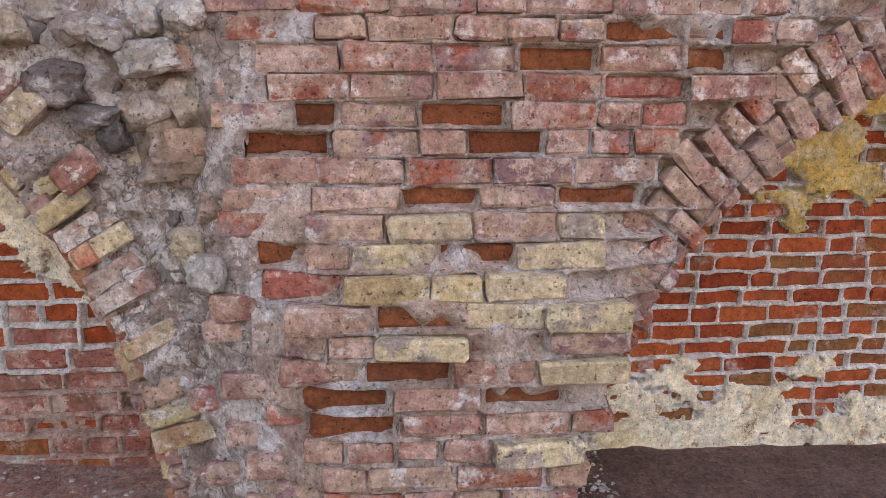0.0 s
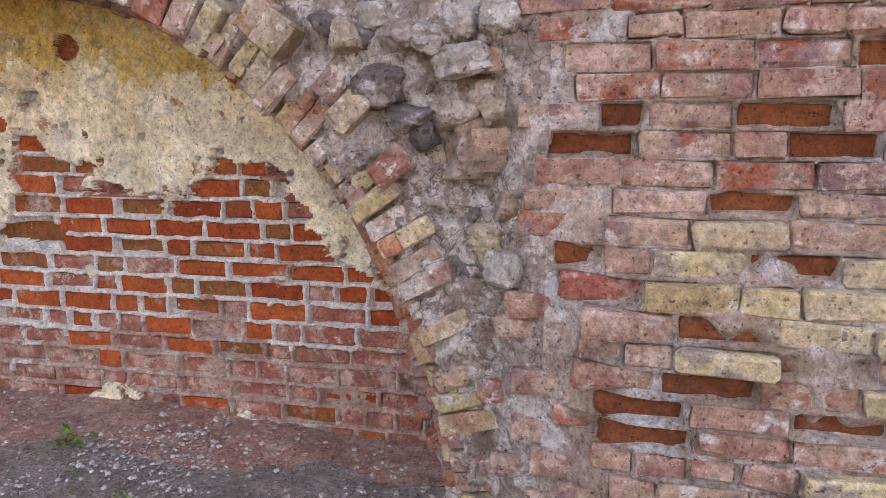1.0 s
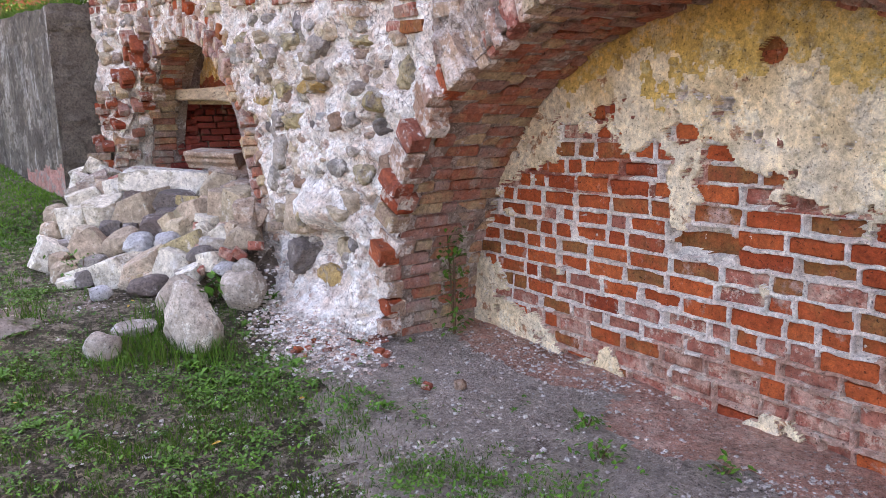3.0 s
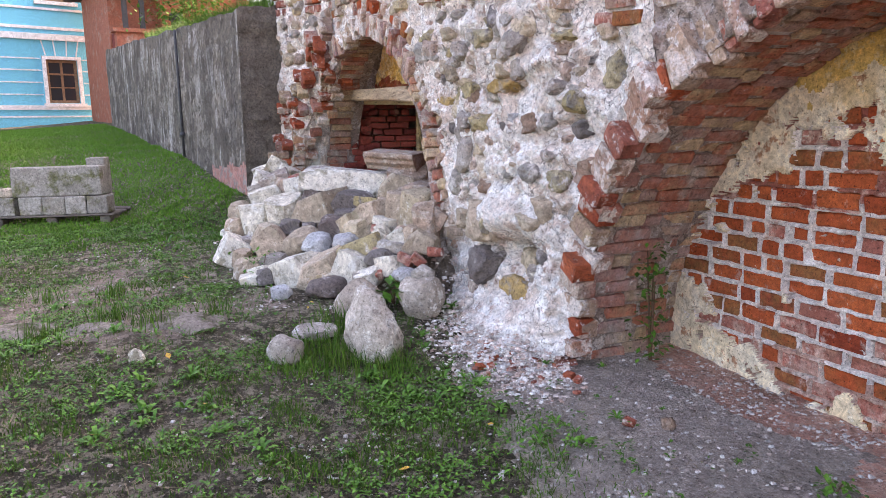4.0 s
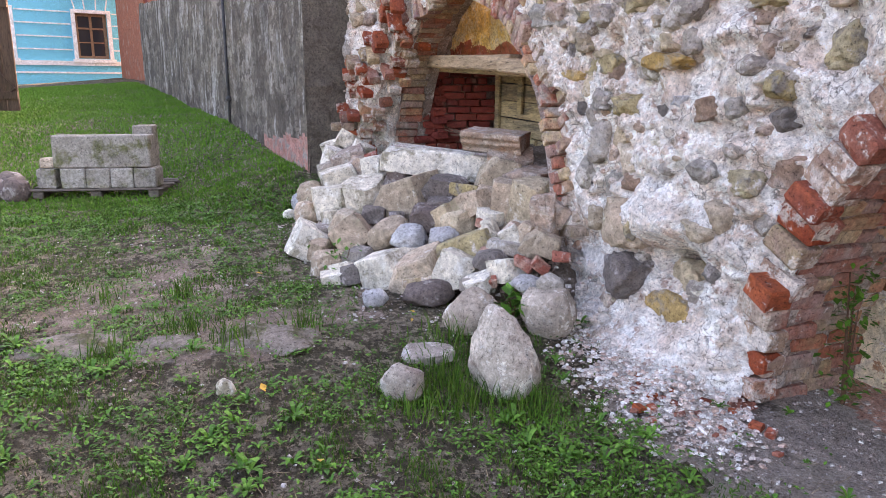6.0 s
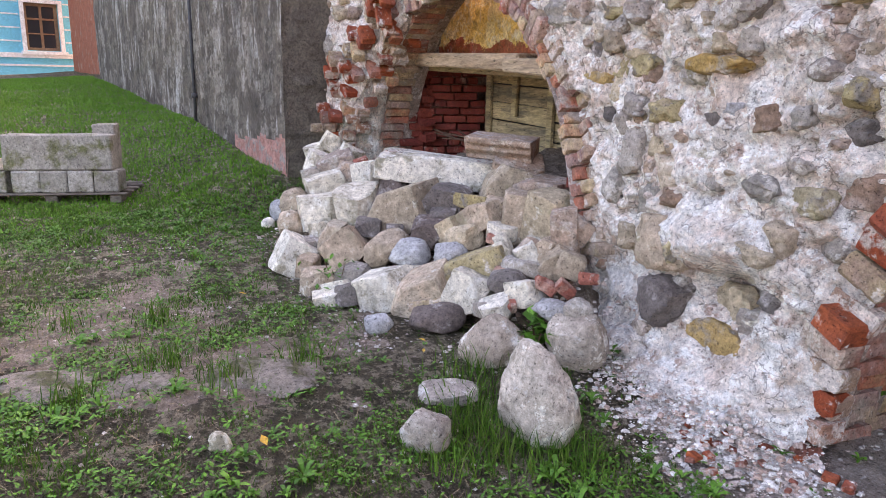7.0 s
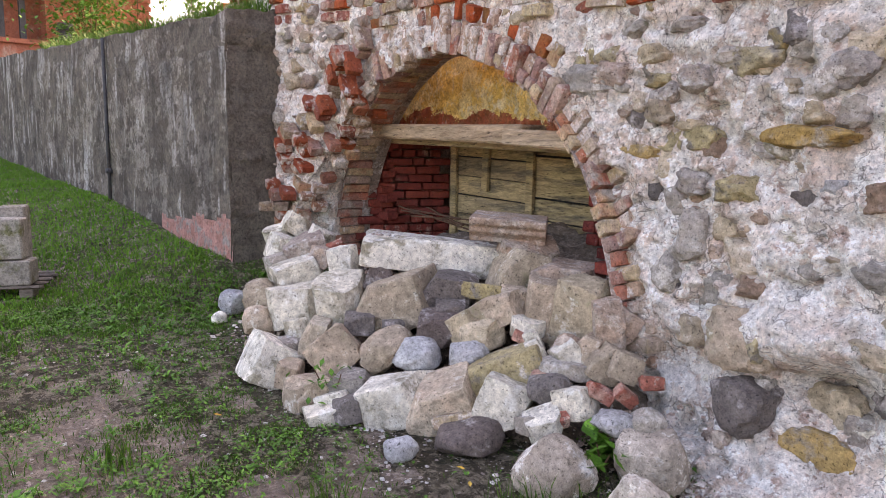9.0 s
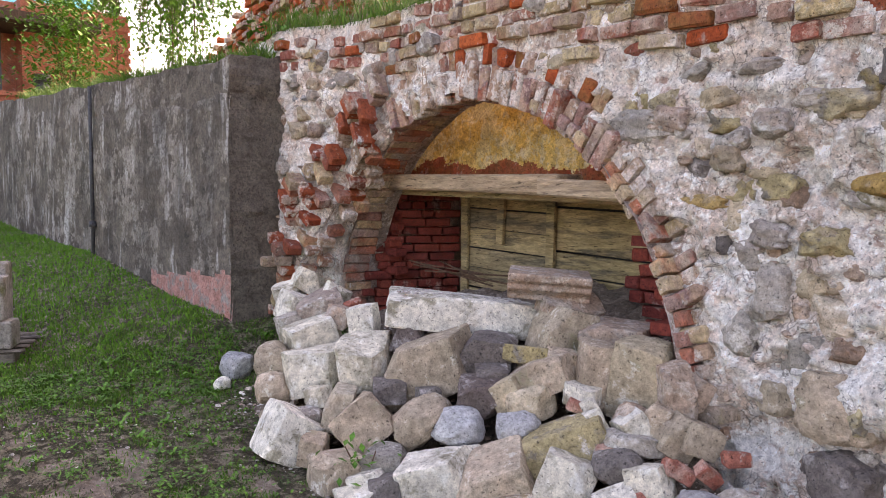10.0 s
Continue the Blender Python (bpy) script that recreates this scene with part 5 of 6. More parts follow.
wall_stone(-5.08, 1.43, 0.16, 0.11, 'd')
wall_stone(-5.04, 1.67, 0.16, 0.09, 't')
wall_stone(-5.08, 1.76, 0.11, 0.07, 't')
wall_stone(-4.84, 1.76, 0.26, 0.20, 'y')
wall_stone(-5.19, 1.12, 0.21, 0.13, 'y')
wall_stone(-5.43, 1.17, 0.19, 0.12, 'g')
wall_stone(-5.97, 0.80, 0.30, 0.26, 't')
wall_stone(-6.14, 1.00, 0.24, 0.18, 'g')
wall_stone(-5.96, 0.50, 0.32, 0.28, 'd')
wall_stone(-5.61, 0.52, 0.28, 0.20, 't')
wall_stone(-5.35, 0.65, 0.20, 0.16, 'd')
wall_stone(-5.64, 0.36, 0.43, 0.17, 'o')
wall_stone(-5.11, 0.90, 0.20, 0.16, 'g')
wall_stone(-6.42, 1.41, 0.18, 0.15, 'g')
wall_stone(-5.32, 0.94, 0.14, 0.18, 't')
wall_stone(-6.10, 1.30, 0.12, 0.09, 'g')
wall_stone(-7.00, 2.05, 0.41, 0.16, 'g')
wall_stone(-6.57, 2.03, 0.23, 0.14, 'y')
wall_stone(-6.30, 2.01, 0.17, 0.13, 'g')
wall_stone(-6.12, 2.10, 0.22, 0.11, 'g')
wall_stone(-5.88, 2.14, 0.15, 0.13, 'y')
wall_stone(-6.47, 1.71, 0.35, 0.12, 'y')
wall_stone(-6.66, 1.66, 0.23, 0.08, 'o')
wall_stone(-6.57, 1.46, 0.12, 0.09, 'd')
wall_stone(-6.49, 1.59, 0.13, 0.13, 't')
wall_stone(-6.27, 1.47, 0.24, 0.16, 't')
wall_stone(-6.05, 1.47, 0.21, 0.14, 'y')
wall_stone(-5.95, 1.66, 0.16, 0.08, 'g')
wall_stone(-6.30, 1.24, 0.20, 0.25, 'g')
wall_stone(-6.02, 1.17, 0.24, 0.20, 't')
wall_stone(-6.45, 1.02, 0.24, 0.24, 'g')
wall_stone(-6.23, 0.78, 0.15, 0.15, 't')
wall_stone(-6.85, 2.16, 0.19, 0.10, 'y')
wall_stone(-6.72, 2.28, 0.18, 0.08, 'g')
wall_stone(-6.37, 2.27, 0.21, 0.09, 'g')
wall_stone(-5.98, 2.02, 0.15, 0.07, 't')
wall_stone(-7.10, 2.16, 0.13, 0.09, 'y')
wall_stone(-10.87, 2.25, 0.20, 0.14, 'o')
wall_stone(-9.73, 2.71, 0.23, 0.13, 'g')
wall_stone(-10.31, 2.89, 0.19, 0.15, 'g')
wall_stone(-10.58, 2.73, 0.23, 0.15, 'g')
wall_stone(-8.96, 2.79, 0.41, 0.18, 'g')
wall_stone(-9.46, 2.79, 0.22, 0.18, 'g')
wall_stone(-10.09, 2.71, 0.32, 0.14, 'g')
wall_stone(-11.11, 1.53, 0.22, 0.22, 'd')
wall_stone(-10.93, 1.83, 0.22, 0.18, 'g')
wall_stone(-10.72, 1.98, 0.23, 0.21, 'g')
wall_stone(-11.15, 2.35, 0.25, 0.20, 't')
wall_stone(-10.56, 2.32, 0.23, 0.17, 't')
wall_stone(-11.27, 2.66, 0.19, 0.17, 'g')
wall_stone(-9.91, 2.93, 0.26, 0.11, 'g')
wall_stone(-11.00, 1.37, 0.22, 0.20, 'd')
wall_stone(-7.56, 2.47, 0.33, 0.10, 't')
wall_stone(-0.62, 1.30, 0.30, 0.20, 'r', 0.06)
wall_stone(-0.97, 1.51, 0.20, 0.13, 'd', 0.06)
wall_stone(-0.72, 1.43, 0.19, 0.11, 'p', 0.06)
wall_stone(-0.68, 1.58, 0.17, 0.10, 'g', 0.06)
wall_stone(-0.53, 0.92, 0.13, 0.13, 'g', 0.06)
wall_stone(-0.82, 1.35, 0.10, 0.09, 'd', 0.06)
wall_stone(-0.55, 1.70, 0.13, 0.10, 'g', 0.06)
wall_stone(-0.86, 1.41, 0.17, 0.07, 'd', 0.06)
wall_stone(-0.99, 1.73, 0.12, 0.09, 'g', 0.06)
wall_stone(-0.80, 1.66, 0.14, 0.10, 'g', 0.06)
wall_stone(-0.60, 1.01, 0.12, 0.09, 't', 0.06)
wall_stone(-1.07, 1.66, 0.10, 0.10, 't', 0.06)
wall_stone(-0.68, 1.69, 0.07, 0.09, 'g', 0.06)
wall_stone(-0.88, 1.66, 0.12, 0.10, 'g', 0.06)
wall_stone(-0.61, 1.24, 0.17, 0.11, 'r', 0.06)

# ---- rubble heap ----
heap_stone(-8.20, 1.77, 0.96, 0.93, 0.50, 0.22, 56, 6, 'slab', 'w')
heap_stone(-7.98, 1.41, 0.69, 0.52, 0.43, 0.34, 58, -18, 'block', 't')
heap_stone(-7.46, 1.97, 0.91, 0.28, 0.29, 0.30, 48, 15, 'block', 't')
heap_stone(-7.20, 2.16, 0.94, 0.37, 0.31, 0.10, 44, 2, 'block', 'p')
heap_stone(-7.08, 1.88, 0.76, 0.22, 0.20, 0.34, 45, 8, 'block', 't')
heap_stone(-6.88, 1.99, 0.76, 0.27, 0.23, 0.39, 42, 5, 'block', 't')
heap_stone(-6.64, 1.97, 0.68, 0.16, 0.22, 0.40, 39, -4, 'block', 'p')
heap_stone(-8.56, 0.94, 0.62, 0.38, 0.34, 0.29, 67, -8, 'block', 'w')
heap_stone(-8.27, 1.13, 0.65, 0.30, 0.31, 0.39, 63, -6, 'block', 'w')
heap_stone(-8.86, 1.05, 0.79, 0.37, 0.29, 0.21, 67, -15, 'block', 'w')
heap_stone(-8.59, 1.29, 0.88, 0.17, 0.16, 0.23, 63, -10, 'block', 'w')
heap_stone(-9.02, 1.19, 0.92, 0.31, 0.27, 0.24, 66, -25, 'block', 'g')
heap_stone(-8.85, 0.79, 0.64, 0.26, 0.26, 0.26, 70, 0, 'round', 't')
heap_stone(-8.63, 0.69, 0.52, 0.22, 0.21, 0.21, 70, 0, 'round', 't')
heap_stone(-8.23, 0.65, 0.34, 0.35, 0.33, 0.30, 69, 25, 'block', 'w')
heap_stone(-7.91, 0.94, 0.44, 0.29, 0.27, 0.26, 63, -42, 'block', 't')
heap_stone(-7.67, 1.15, 0.48, 0.37, 0.30, 0.22, 59, -38, 'round', 't')
heap_stone(-7.46, 1.25, 0.49, 0.30, 0.24, 0.19, 56, -4, 'round', 'b')
heap_stone(-7.18, 1.43, 0.53, 0.23, 0.19, 0.15, 51, -4, 'round', 'b')
heap_stone(-7.69, 1.63, 0.79, 0.29, 0.25, 0.22, 54, 8, 'block', 'd')
heap_stone(-7.49, 1.43, 0.62, 0.24, 0.21, 0.18, 54, 0, 'block', 'd')
heap_stone(-7.48, 1.75, 0.81, 0.26, 0.18, 0.10, 50, 4, 'block', 'y')
heap_stone(-7.32, 1.71, 0.71, 0.38, 0.30, 0.21, 49, -18, 'block', 't')
heap_stone(-7.24, 1.57, 0.62, 0.26, 0.22, 0.19, 50, -10, 'round', 't')
heap_stone(-6.93, 1.53, 0.50, 0.40, 0.23, 0.18, 48, -22, 'block', 'y')
heap_stone(-7.31, 1.07, 0.31, 0.38, 0.31, 0.24, 57, -18, 'block', 'w')
heap_stone(-7.09, 1.21, 0.33, 0.39, 0.31, 0.22, 53, -24, 'block', 't')
heap_stone(-6.79, 1.41, 0.38, 0.25, 0.24, 0.23, 47, 20, 'block', 'w')
heap_stone(-6.64, 1.58, 0.45, 0.24, 0.21, 0.18, 44, -12, 'round', 'd')
heap_stone(-6.84, 1.66, 0.58, 0.09, 0.13, 0.18, 45, -28, 'block', 'w')
heap_stone(-6.92, 1.69, 0.63, 0.08, 0.12, 0.13, 46, -30, 'block', 'w')
heap_stone(-6.74, 1.79, 0.61, 0.21, 0.17, 0.14, 42, 25, 'round', 'p')
heap_stone(-6.66, 1.72, 0.54, 0.31, 0.21, 0.11, 42, 8, 'round', 'g')
heap_stone(-6.54, 1.85, 0.59, 0.16, 0.18, 0.19, 39, 30, 'block', 't')
heap_stone(-6.49, 1.62, 0.43, 0.20, 0.17, 0.15, 41, -10, 'block', 'w')
heap_stone(-7.74, 0.68, 0.24, 0.24, 0.23, 0.22, 66, 4, 'block', 't')
heap_stone(-7.55, 0.79, 0.26, 0.21, 0.16, 0.11, 63, -14, 'block', 'w')
heap_stone(-8.81, 1.32, 0.97, 0.17, 0.12, 0.07, 64, -20, 'brick', 'r')
heap_stone(-8.28, 0.84, 0.53, 0.14, 0.13, 0.12, 67, -10, 'block', 'w')
heap_stone(-8.12, 0.89, 0.49, 0.16, 0.20, 0.24, 65, 10, 'block', 't')
heap_stone(-8.20, 1.39, 0.82, 0.16, 0.17, 0.19, 60, 20, 'block', 'd')
heap_stone(-6.99, 1.67, 0.64, 0.17, 0.12, 0.07, 47, 20, 'brick', 'r')
heap_stone(-6.43, 1.88, 0.60, 0.13, 0.12, 0.07, 38, 18, 'brick', 'r')
heap_stone(-6.39, 1.71, 0.48, 0.17, 0.12, 0.07, 39, 30, 'brick', 'r')
heap_stone(-6.71, 1.59, 0.51, 0.17, 0.12, 0.07, 44, -8, 'brick', 'r')
heap_stone(-7.97, 0.67, 0.33, 0.14, 0.14, 0.15, 67, 5, 'block', 't')
heap_stone(-8.21, 0.74, 0.44, 0.16, 0.14, 0.11, 68, 5, 'round', 'g')
heap_stone(-7.37, 1.52, 0.65, 0.18, 0.16, 0.15, 52, -30, 'block', 't')
heap_stone(-7.96, 1.13, 0.59, 0.19, 0.16, 0.13, 61, 0, 'block', 'd')
heap_stone(-7.55, 2.12, 1.04, 0.36, 0.25, 0.13, 47, 8, 'block', 'p')
heap_stone(-9.21, 1.07, 0.92, 0.24, 0.22, 0.20, 68, 20, 'block', 'w')
heap_stone(-9.03, 0.98, 0.82, 0.19, 0.19, 0.19, 69, -15, 'block', 'g')
heap_stone(-9.42, 1.09, 1.00, 0.20, 0.18, 0.16, 69, -15, 'block', 'w')
heap_stone(-9.03, 1.29, 1.01, 0.20, 0.18, 0.16, 65, 25, 'block', 'w')
heap_stone(-9.39, 1.23, 1.08, 0.21, 0.18, 0.16, 68, 30, 'block', 'w')
heap_stone(-8.81, 1.21, 0.90, 0.16, 0.16, 0.15, 65, 10, 'block', 'p')
heap_stone(-6.63, 2.06, 0.75, 0.16, 0.16, 0.16, 38, 30, 'block', 'p')
heap_stone(-7.60, 0.90, 0.35, 0.23, 0.17, 0.10, 62, 0, 'block', 'g')
heap_stone(-8.41, 0.59, 0.42, 0.13, 0.12, 0.08, 70, -5, 'round', 't')
heap_stone(-7.53, 1.53, 0.71, 0.18, 0.14, 0.10, 53, 0, 'block', 'd')
heap_stone(-7.04, 1.73, 0.68, 0.17, 0.14, 0.11, 46, 10, 'block', 'w')
heap_stone(-7.72, 1.24, 0.60, 0.12, 0.12, 0.09, 58, 0, 'block', 'd')
heap_stone(-7.27, 1.82, 0.80, 0.18, 0.15, 0.12, 48, 10, 'block', 't')
heap_stone(-6.65, 1.84, 0.63, 0.13, 0.14, 0.16, 41, 20, 'block', 't')
heap_stone(-6.88, 1.15, 0.30, 0.24, 0.12, 0.07, 67, -8, 'brick', 'o')
heap_stone(-6.76, 1.18, 0.24, 0.34, 0.26, 0.18, 66, -10, 'round', 'd')
heap_stone(-6.25, 1.65, 0.39, 0.23, 0.18, 0.13, 56, 10, 'round', 'b')
heap_stone(-6.14, 1.75, 0.42, 0.17, 0.15, 0.13, 54, 14, 'round', 'g')
heap_stone(-6.50, 1.44, 0.34, 0.18, 0.16, 0.14, 61, -20, 'block', 'w')
heap_stone(-6.43, 1.71, 0.49, 0.17, 0.12, 0.07, 57, 20, 'brick', 'r')
heap_stone(-6.30, 1.77, 0.49, 0.17, 0.12, 0.07, 55, 40, 'brick', 'r')
heap_stone(-6.46, 1.48, 0.37, 0.17, 0.12, 0.07, 60, -10, 'brick', 'r')
heap_stone(-6.25, 1.89, 0.55, 0.13, 0.12, 0.07, 53, 0, 'brick', 'r')
heap_stone(-7.74, 0.70, 0.27, 0.23, 0.21, 0.18, 76, 2, 'block', 't')
heap_stone(-7.49, 0.71, 0.21, 0.23, 0.18, 0.13, 75, -10, 'block', 'w')
heap_stone(-7.42, 0.81, 0.25, 0.15, 0.15, 0.14, 74, -10, 'block', 'd')
heap_stone(-6.55, 1.39, 0.34, 0.12, 0.12, 0.09, 62, 0, 'block', 'g')
heap_stone(-6.43, 1.88, 0.59, 0.16, 0.15, 0.14, 55, 20, 'block', 't')
heap_stone(-6.71, 1.76, 0.60, 0.16, 0.15, 0.14, 58, -30, 'block', 'w')

# ---- boulders and flat stones on the ground ----
ground_stone(-5.62, 1.21, 0.36, 0.46, 56, -8, 'boulder', 'a')
ground_stone(-6.26, 1.31, 0.35, 0.25, 61, 0, 'boulder', 'a')
ground_stone(-6.07, 1.72, 0.32, 0.31, 54, 0, 'boulder', 'a2')
ground_stone(-6.85, 0.84, 0.16, 0.11, 71, 0, 'stone', 'b')
ground_stone(-5.64, 0.67, 0.21, 0.18, 66, 0, 'stone', 'g')
ground_stone(-5.80, -0.18, 0.09, 0.09, 84, 0, 'stone', 'w')
ground_stone(-5.98, 0.92, 0.28, 0.07, 64, 0, 'stone', 'g')
ground_stone(-6.17, 2.06, 0.10, 0.07, 66, 0, 'stone', 'r')
ground_stone(-4.06, 2.30, 0.07, 0.07, 48, 0, 'stone', 'r')
ground_stone(-9.66, 0.67, 0.12, 0.10, 74, 0, 'stone', 'w')
ground_stone(-9.9, 0.85, 0.24, 0.20, 70, 0, 'stone', 'b')
ground_stone(-11.4, -2.05, 0.30, 0.26, 70, 0, 'boulder', 'd')
ground_stone(-11.55, -2.3, 0.30, 0.26, 70, 0, 'boulder', 'd')
ground_stone(-11.9, -2.2, 0.30, 0.26, 70, 0, 'boulder', 'd')
ground_stone(-11.7, -2.6, 0.30, 0.26, 70, 0, 'boulder', 'd')
for k in range(620):
    x, z = rnd.uniform(-11.2, -4.95), rnd.uniform(0.25, 3.4)
    if inside(x, z, N3F, 0.36) or inside(x, z, N1F, 0.35) or z > float(top_z(x)) - 0.1:
        continue
    s = 0.035 + 0.12 * rnd.random() ** 1.6
    wall_stone(x, z, s * rnd.uniform(1, 1.9), s, rnd.choice('ggyttdppwrb'), rnd.uniform(-0.03, 0.03))
for k in range(230):
    x, z = rnd.uniform(-1.9, -0.5), rnd.uniform(0.9, 2.6)
    if inside(x, z, N1F, 0.3):
        continue
    s = 0.04 + 0.11 * rnd.random() ** 1.4
    wall_stone(x, z, s * rnd.uniform(1, 1.6), s, rnd.choice('tpdrrdp'), rnd.uniform(-0.03, 0.02))

# brick courses above the arches
crown = tagged(new("wall_crown"), "uneven brick courses crowning the stone wall", "wall", kind="structure")
for k, xa, xb, za, zb in rows_of(-10.6, -1.8, 2.08, 3.2, 0.095, 0.02, [0.26, 0.26, 0.14, 0.22], 31):
    cx, cz = (xa + xb) / 2, (za + zb) / 2 - 0.115 * ((xa + xb) / 2 + 6.4)
    if cx < -6.3:
        cz = (za + zb) / 2 + 0.30 - 0.06 * (cx + 6.3)
    if inside(cx, cz, N3F, 0.36) or inside(cx, cz, N1F, 0.30) or cz > float(top_z(cx)) - 0.05 or rnd.random() < 0.06 or cz < 2.3 - 0.12 * (cx + 6.4) + 0.1 * math.sin(cx * 3):
        continue
    fyc = float(front_y(np.array(cx), np.array(cz)))
    kind = rnd.choice((B_YEL, B_RED2, B_REDD, B_RING, B_RING, B_PIER, B_LRING))
    lay(crown, kind, cx, fyc + 0.03 + rnd.uniform(-0.02, 0.025), cz, xb - xa, zb - za, pose(0, 0, 0, rnd.uniform(-4, 4), 5 + rnd.uniform(-3, 3), rnd.uniform(-4, 4)))

# flat stones in the soil
def flat_stone(x, y, w, d, h, yaw, c):
    ob = new("flat_stone", stone_of('wall', c))
    ob.matrix_basis = pose(x, y, float(ground_z(x, y)) - h * 0.25, 3, -2, yaw) @ Matrix.Diagonal((w * 1.1, d * 1.15, h * 1.7, 1))
    tagged(ob, "flat grey paving stone sunk in the trodden soil", "stone", "flat stones in the soil")


flat_stone(-6.36, 0.05, 0.60, 0.36, 0.11, 72, 's')
flat_stone(-6.50, -0.50, 0.34, 0.24, 0.05, 100, 's')
flat_stone(-6.68, -1.02, 0.62, 0.40, 0.06, 80, 's')

# moulded cornice fragment
corn = tagged(new("cornice_fragment"), "pinkish moulded stone cornice lying on the heap", "cornice")
bm = bmesh.new()
prof = [(-0.16, 0.0), (0.10, 0.0), (0.10, 0.03), (0.16, 0.07), (0.16, 0.10), (0.19, 0.12), (0.19, 0.16), (-0.16, 0.16)]
ends = []
for xx in (-0.24, 0.24):
    ends.append([bm.verts.new((xx, -p, q)) for p, q in prof])
for a in range(len(prof)):
    b = (a + 1) % len(prof)
    bm.faces.new((ends[0][a], ends[0][b], ends[1][b], ends[1][a]))
bm.faces.new(ends[0])
bm.faces.new(ends[1][::-1])
bmesh.ops.bevel(bm, geom=bm.edges[:], offset=0.006, segments=1, affect='EDGES')
part("moulding", bm, M_PSTONE, corn)
corn.matrix_basis = pose(-7.66, 2.04, 1.09, 3, 4, 50)

# rusty rods
rods = tagged(new("rusty_rods"), "bundle of thin rusty rods behind the slab", "rods")
for k in range(6):
    bm = bmesh.new()
    L0 = rnd.uniform(0.8, 1.2)
    bmesh.ops.create_cone(bm, segments=6, radius1=0.007, radius2=0.007, depth=L0, cap_ends=True)
    part("rod", bm, M_RUST, rods, m=pose(-9.3 + rnd.uniform(-0.15, 0.15), 2.45 + rnd.uniform(-0.1, 0.1), 1.10 + rnd.uniform(-0.02, 0.04), 0, 90 + rnd.uniform(-7, 7), rnd.uniform(-14, 14)))

# ---- gravel and chips ----


def chips(name, label, pts, sizes, mat, cat="gravel"):
    """Loose angular chips lying at pts."""
    pts, sizes = np.asarray(pts), np.asarray(sizes)
    base = np.array([(-1, -1, -0.5), (1, -1, -0.5), (1, 1, -0.5), (-1, 1, -0.5), (-0.7, -0.7, 0.5), (0.8, -0.6, 0.6), (0.6, 0.8, 0.45), (-0.8, 0.6, 0.6)]) * 0.5
    quad = np.array([(3, 2, 1, 0), (4, 5, 6, 7), (0, 1, 5, 4), (1, 2, 6, 5), (2, 3, 7, 6), (3, 0, 4, 7)])
    n = len(pts)
    V = base[None] * (1 + rng.uniform(-0.35, 0.35, (n, 8, 3)))
    a = rng.uniform(0, 6.28, n)
    c, s = np.cos(a)[:, None], np.sin(a)[:, None]
    V = np.stack([V[..., 0] * c - V[..., 1] * s, V[..., 0] * s + V[..., 1] * c, V[..., 2] * rng.uniform(0.5, 1, (n, 1))], -1)
    V = V * sizes[:, None, None] + pts[:, None, :]
    Fc = (quad[None] + 8 * np.arange(n)[:, None, None]).reshape(-1, 4)
    return tagged(new(name, mesh_from(name, V.reshape(-1, 3), Fc, mat)), label, cat, kind="stuff")


def scatter(n, x0, x1, y0, y1, dens):
    x, y = rng.uniform(x0, x1, n), rng.uniform(y0, y1, n)
    k = rng.random(n) < dens(x, y)
    return x[k], y[k]


x, y = scatter(26000, -6.7, -3.6, 1.2, 2.6, lambda x, y: np.clip(1.1 - np.hypot((x + 5.35) / 0.8, (y - 1.95) / 0.45), 0, 1))
chips("lime_debris", "white crumbled mortar fallen at the wall foot", np.stack([x, y, ground_z(x, y) + 0.01 + 0.10 * np.clip(1 - np.hypot((x + 5.4) / 0.6, (y - 2.15) / 0.4), 0, 1)], -1), 0.005 + 0.028 * rng.random(len(x)) ** 4, M_WCHIP, "debris")
x, y = scatter(110000, -9.5, 1.0, -1.6, 3.2, lambda x, y: (0.07 + 0.93 * smoothstep(0.2, 2.2, y)) * 0.8 * (0.25 + 0.75 * (fbm(x * 1.3, y * 1.3, 3.0) > 0.0)))
chips("gravel", "small pale and grey gravel strewn over the soil", np.stack([x, y, ground_z(x, y) + 0.004], -1), 0.004 + 0.02 * rng.random(len(x)) ** 3, M_CHIP)
x, y = scatter(7000, -10.6, -5.9, 0.5, 2.6, lambda x, y: 0.8 + 0 * x)
z = np.maximum(np.minimum(-2.373 - 0.294 * x + 0.593 * y - 0.34, 0.92) - 1.2 * smoothstep(-9.0, -9.9, x - 0.25 * (y - 1.2)), ground_z(x, y)) + 0.01
k = z > ground_z(x, y) + 0.03
x, y, z = x[k], y[k], z[k]
chips("heap_gravel", "mortar crumbs and gravel between the heaped stones", np.stack([x, y, z], -1), 0.006 + 0.036 * rng.random(len(x)) ** 3, M_WCHIP, "debris")

# ---- grass and weeds ----


